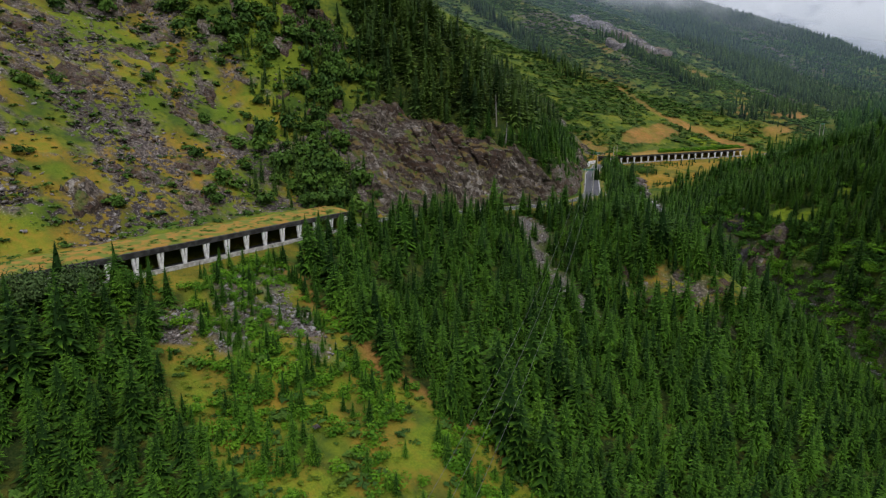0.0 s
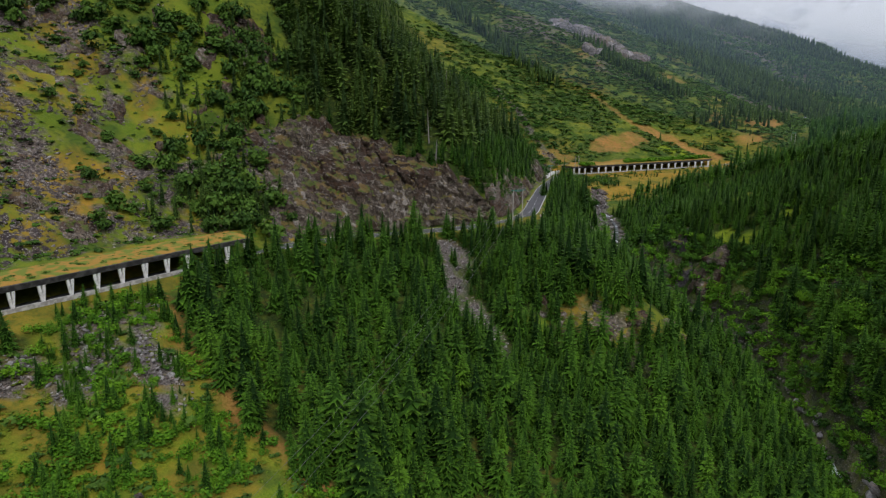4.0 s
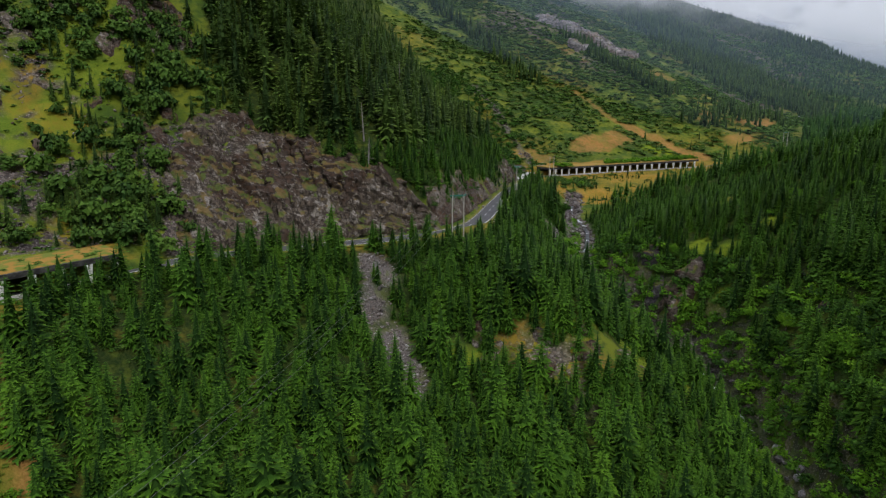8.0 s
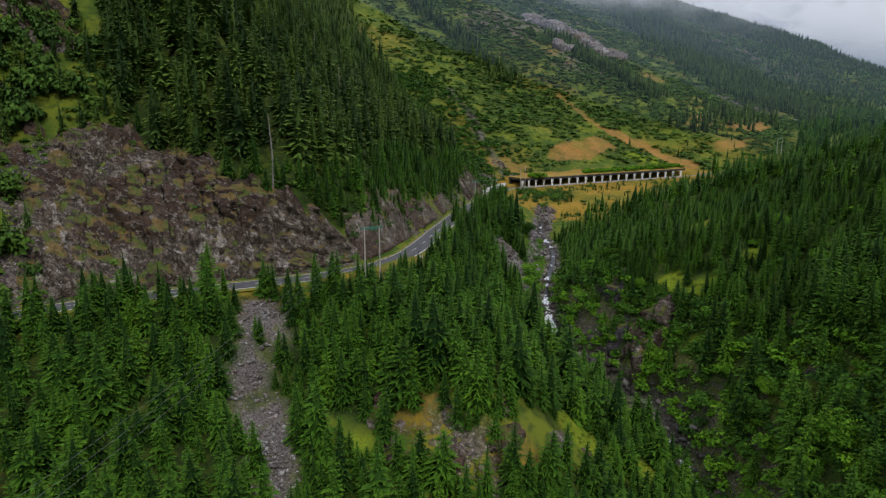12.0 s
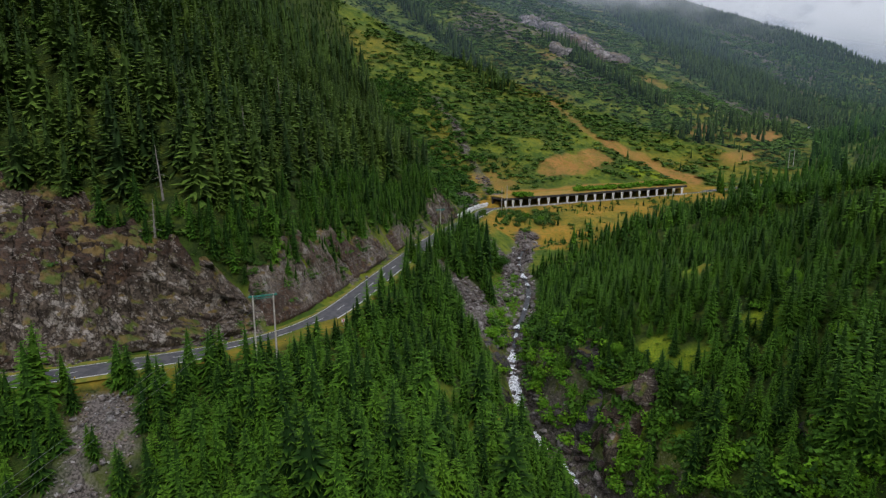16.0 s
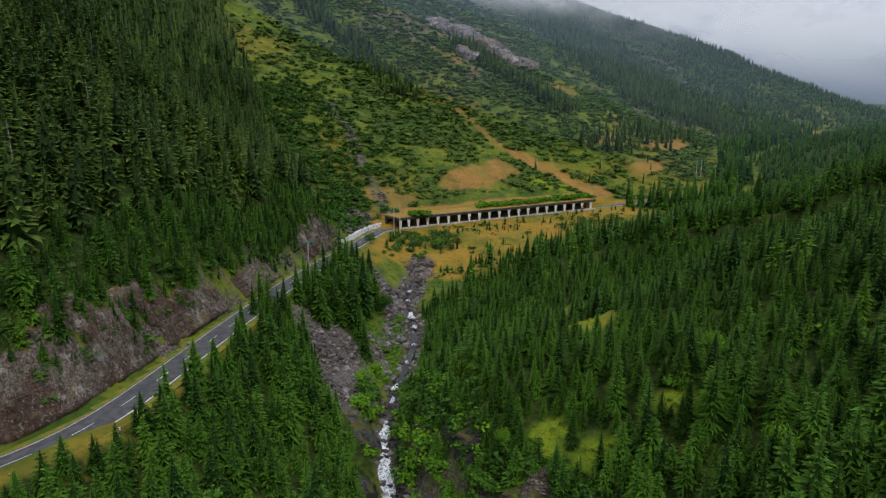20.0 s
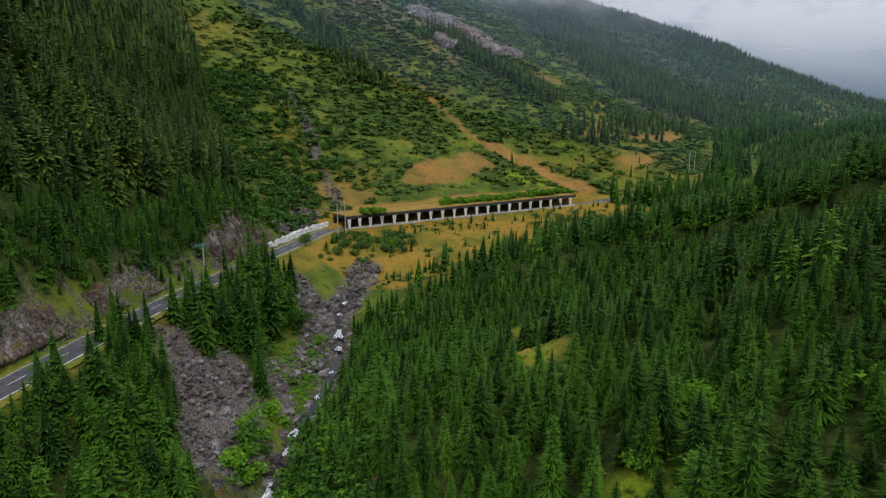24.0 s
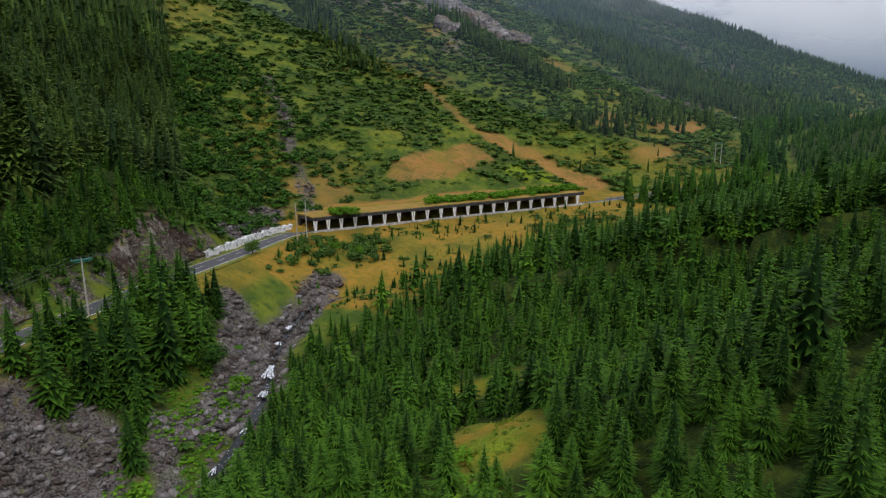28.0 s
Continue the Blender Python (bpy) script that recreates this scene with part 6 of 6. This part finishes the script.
roadside_cliff(336, 374, 5.5, (11, 15, 16, 13, 9), 2.2, "layered grey crag beside the road", 7.0, 4)
rock_rng = np.random.RandomState(11)
for k in range(60):
    px, py = -235 + 100 * rock_rng.rand(), 55 + 122 * rock_rng.rand()
    if height(px, py)[0] > 76:
        outcrop(px, py, 1.8 + 3.4 * rock_rng.rand() ** 2, 1.2 + 0.9 * rock_rng.rand(), 35 + 40 * rock_rng.randn(), 1.2 + 1.2 * rock_rng.rand(), 10.0 + 3 * k, M_LEDGE, cell=0.55)
outcrop(-152, 73, 9, 0.6, 60, 3.0, 150.0, M_CLIFF, "pale jagged rock rib splitting the slope")
outcrop(-188, 186, 12, 1.4, 40, 3.0, 155.0, M_CLIFF, "rounded grey rock knoll between the trees")
outcrop(-23, 260, 7, 1.2, 30, 4.0, 160.0, M_CLIFF, "large pale overhanging rock with a grassy cap", 1.5)
# this wall's shade is put into its dark rock colour
outcrop(-38, 273, 6, 1.3, 120, 2.5, 163.0, M_WETSHADEROCK, "rock wall of the gorge, dark with painted shade")
for k, (px, py, r, amp) in enumerate(((-42, 173, 2.4, 2.0), (-35, 175, 2.8, 2.2), (-28, 183, 2.4, 2.0), (-48, 175, 2.2, 1.7), (-22, 192, 2.4, 1.9), (-54, 179, 2.6, 2.4), (-31, 188, 1.8, 1.5), (-38, 181, 1.8, 1.5), (-17, 200, 1.8, 1.6))):
    outcrop(px, py, r, 2.1, 30 + 17 * k, amp, 170.0 + 4 * k, M_LEDGE, "mossy brown rock rib on the grassy spur", 0.2, 0.3)
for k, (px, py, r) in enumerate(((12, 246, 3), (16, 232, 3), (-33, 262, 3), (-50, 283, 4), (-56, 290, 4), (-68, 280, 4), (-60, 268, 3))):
    outcrop(px, py, r, 1.2, 30 * k, 1.9, 200.0 + 4 * k, M_WETSHADEROCK, "dark wet rock on the gorge side")
for k, (px, py, r) in enumerate(((-240, 768, 18), (-262, 790, 24), (-290, 808, 20), (-222, 760, 13), (-205, 766, 10), (-318, 800, 16), (-240, 700, 8))):
    outcrop(px, py, r, 1.5, -35, 9.0, 260.0 + 4 * k, M_PALECRAG, "pale grey cliff high on the mountainside", 4.0, 1.6)


def stone_kinds(rng, count, flat):
    kinds = []
    for _ in range(count):
        bm = bmesh.new()
        q = rng.randn(13, 3)
        q = q / np.linalg.norm(q, axis=1, keepdims=True) * (0.38 + 0.14 * rng.rand(13, 1)) * np.array((1.0, 0.75, flat))
        tilt = Euler((rng.randn() * 0.35, rng.randn() * 0.35, 0)).to_matrix()
        for p in q:
            bm.verts.new(tilt @ Vector(p))
        got = bmesh.ops.convex_hull(bm, input=bm.verts)
        bmesh.ops.delete(bm, geom=[g for g in got["geom_interior"] if isinstance(g, bmesh.types.BMVert)], context="VERTS")
        bmesh.ops.triangulate(bm, faces=bm.faces)
        bm.verts.index_update()
        kinds.append((np.array([v.co[:] for v in bm.verts]), np.array([[v.index for v in f.verts] for f in bm.faces])))
        bm.free()
    return kinds


STONES = stone_kinds(rock_rng, 12, 0.42)
STONE_MESHES = [mesh_of("stone", v, f, M_STONE) for v, f in STONES]
x, y = scattered(rock_rng, (-260, 55), (30, 520), 1.15, 0.9)
z, rd, sd, ry, sy = lay(x, y)
scree = zones(x, y, z, rd, sd)[2]
scree = np.maximum(scree * 0.8, np.where(y < 228, 0.4, 0.9) * (np.abs(sd) > 0.5) * (np.abs(sd) < np.where(y < 300, 2.4, 3.4)) * (y < 384))
keep = (rock_rng.rand(len(x)) < scree) & (np.abs(rd) > 5.5)
x, y, z, sd = x[keep], y[keep], z[keep], sd[keep]
size = 0.75 + 2.2 * rock_rng.rand(len(x)) ** 2.6
size *= np.where(np.abs(sd) < 5, 1.3, np.where(y < 220, 0.6, 1.0))
pick = (x > -100) & (x < -76) & (y > 293) & (y < 322)
pick &= np.cumsum(pick) <= 290
for s, name, stuff, label in ((~pick & (y > 220), "scree_stones", M_STONE, "loose dark grey angular stones of the scree fans"), (~pick & (y <= 220), "pale_scree_stones", M_PALESTONE, "loose pale grey stones of the dry scree below the road")):
    gathered(name, STONES, x[s], y[s], z[s] + 0.2, size[s] * 1.25, size[s] * 1.3, stuff, rock_rng, label, "stones", 0.2)
scree_fan = tagged(new("scree"), "fan of grey angular stones beside the stream", "scree", "", "structure")
for px, py, pz, s in zip(x[pick], y[pick], z[pick], size[pick]):
    ob = part("stone", STONE_MESHES[rock_rng.randint(len(STONE_MESHES))], None, scree_fan)
    ob.matrix_world = pose(px, py, pz + 0.2, rock_rng.randn() * 12, rock_rng.randn() * 12, rock_rng.rand() * 360) @ Matrix.Diagonal((s * 1.2, s * 1.2, s * 1.1, 1))
# finer gravel between the stones of the pale screes
x, y = scattered(rock_rng, (-120, 55), (-50, 190), 0.7, 0.9)
z, rd, sd, ry, sy = lay(x, y)
keep = (rock_rng.rand(len(x)) < 0.8 * zones(x, y, z, rd, sd)[2]) & (rd < -5.5)
size = 0.3 + 0.6 * rock_rng.rand(keep.sum()) ** 2
gathered("scree_gravel", STONES, x[keep], y[keep], z[keep] + 0.05, size * 1.2, size * 1.3, M_PALESTONE, rock_rng, "fine pale grey gravel of the dry scree below the road", "gravel", 0.3)
x, y = scattered(rock_rng, (-125, 278), (-60, 400), 0.85, 0.9)
z, rd, sd, ry, sy = lay(x, y)
keep = (rock_rng.rand(len(x)) < 0.75 * zones(x, y, z, rd, sd)[2]) & (rd < -5.5) & (np.abs(sd) > 0.6)
size = 0.45 + 0.8 * rock_rng.rand(keep.sum()) ** 2
gathered("fan_rubble", STONES, x[keep], y[keep], z[keep] + 0.08, size * 1.1, size * 1.4, M_STONE, rock_rng, "flat broken grey stones packed between the larger blocks", "stones", 0.3)
# loose slabs and ledges on the rocky slope above the near gallery, and on the far hillside
x, y = scattered(rock_rng, (-250, 45), (-132, 190), 1.25)
z, rd, sd, ry, sy = lay(x, y)
stone = zones(x, y, z, rd, sd)[3]
keep = (rd > 9) & (rock_rng.rand(len(x)) < (0.03 + 0.75 * stone * (y < 150) + 0.25 * (fbm(x * 0.07, y * 0.07, 90.0) > 0.55)) * (y < 165 - 0.3 * (x + 140)))
size = 0.4 + 1.5 * rock_rng.rand(keep.sum()) ** 2.4
gathered("slope_rocks", STONES, x[keep], y[keep], z[keep] - 0.05, size * 1.3, size * 1.3, M_SLOPESTONE, rock_rng, "grey ledges and slabs breaking through the grassy slope", "rocks", 0.25)
BOULDERS = stone_kinds(rock_rng, 5, 0.75)
for k, (px, py, s, label) in enumerate(((-99.4, 195.2, 1.5, "pale square boulder on the grass verge"), (-98.5, 258.5, 1.6, "pale boulder at the foot of the roadside rock"), (-80.5, 174, 2.0, "large pale boulder in the scree"),
                                        (-77, 170, 1.6, "grey boulder in the scree"), (-76, 68, 1.6, "grey boulder on the meadow"), (-70, 66, 1.9, "grey boulder on the meadow"), (-62, 63, 1.8, "grey boulder on the meadow"),
                                        (-97, 349, 2.4, "big dark boulder in the stream"), (-106, 366, 2.2, "big dark boulder in the stream"), (-88, 338, 2.0, "big dark boulder in the stream"), (-80, 322, 2.2, "big dark boulder in the stream"))):
    v, f = BOULDERS[k % 5]
    ob = tagged(new("boulder", mesh_of("boulder", v * s, f, M_STONE)), label, "boulder")
    ob.matrix_world = pose(px, py, height(px, py)[0] + 0.25 * s, 0, 0, 40 * k)

# ---- low cloud on the ridge, and added haze sheets ----
def mist_haze_shader(low, high, most, tone=(0.9, 0.92, 0.95), glow=0.85):
    m = bpy.data.materials.new("mist_haze")
    m.use_nodes = True
    n, l = m.node_tree.nodes, m.node_tree.links
    n.clear()
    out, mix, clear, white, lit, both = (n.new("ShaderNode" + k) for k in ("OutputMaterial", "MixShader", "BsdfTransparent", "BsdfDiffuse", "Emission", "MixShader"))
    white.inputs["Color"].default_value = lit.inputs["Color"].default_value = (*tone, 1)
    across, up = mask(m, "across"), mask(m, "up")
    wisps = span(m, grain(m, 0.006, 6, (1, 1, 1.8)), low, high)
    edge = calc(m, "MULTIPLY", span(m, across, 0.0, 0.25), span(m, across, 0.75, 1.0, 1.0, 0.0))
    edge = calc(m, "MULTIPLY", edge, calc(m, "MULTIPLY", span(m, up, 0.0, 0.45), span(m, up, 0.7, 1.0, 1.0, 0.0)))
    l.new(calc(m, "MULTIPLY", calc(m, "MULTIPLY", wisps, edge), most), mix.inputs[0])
    # emission supplies part of the brightness that scattered daylight would give
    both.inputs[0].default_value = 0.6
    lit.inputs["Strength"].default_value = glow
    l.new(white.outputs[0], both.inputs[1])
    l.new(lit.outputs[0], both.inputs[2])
    l.new(clear.outputs[0], mix.inputs[1])
    l.new(both.outputs[0], mix.inputs[2])
    l.new(mix.outputs[0], out.inputs["Surface"])
    return m


M_MIST = mist_haze_shader(0.36, 0.58, 0.9, (0.87, 0.90, 0.97))
M_CLOUD = mist_haze_shader(0.26, 0.52, 0.97, (0.88, 0.91, 0.98), 0.98)
# distance haze painted as a blue self-lit sheet before the far mountains
M_FAR_HAZE = mist_haze_shader(-1.0, 0.1, 0.62, (0.22, 0.32, 0.50))


def mist_haze_sheet(x0, x1, y, z0, z1, bend, material=M_MIST, fall=0.0):
    """A thin curved sheet, far off: drifting cloud, and added haze with the haze materials."""
    u, w = np.meshgrid(np.linspace(0, 1, 25), np.linspace(0, 1, 9))
    v = np.stack([x0 + (x1 - x0) * u, y + bend * np.sin(u * 5 + w * 2), z0 + (z1 - z0) * w - fall * u * (x1 - x0)], -1)
    i = (np.arange(8)[:, None] * 25 + np.arange(24)[None]).ravel()
    ob = new("cloud_haze_sheet", mesh_of("cloud_haze_sheet", v.reshape(-1, 3), np.stack([i, i + 1, i + 26, i + 25], 1), material, True, {"across": u.ravel(), "up": w.ravel()}))
    ob.visible_shadow = False
    return tagged(ob, "glowing sheet of white low cloud and painted blue haze towards the far ridge", "cloud", "", "structure")


# aerial haze put into faint blue glowing sheets across the valley
M_VALLEY_HAZE = mist_haze_shader(-1.0, 0.1, 0.055, (0.46, 0.62, 0.92))
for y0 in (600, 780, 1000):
    mist_haze_sheet(-1100, 700, y0, 20, 520, 10, M_VALLEY_HAZE)
mist_haze_sheet(-640, -60, 1075, 335, 450, 20, M_MIST, 0.25)
mist_haze_sheet(-640, -10, 1180, 345, 560, 30, M_MIST, 0.22)
mist_haze_sheet(-1500, 1900, 1900, -500, 900, 30, M_FAR_HAZE)
mist_haze_sheet(-1400, 500, 1480, 445, 900, 40, M_CLOUD, 0.223)
mist_haze_sheet(-700, 1700, 1640, 165, 700, 40, M_CLOUD)
mist_haze_sheet(-700, 2300, 2050, 200, 940, 40, M_CLOUD)
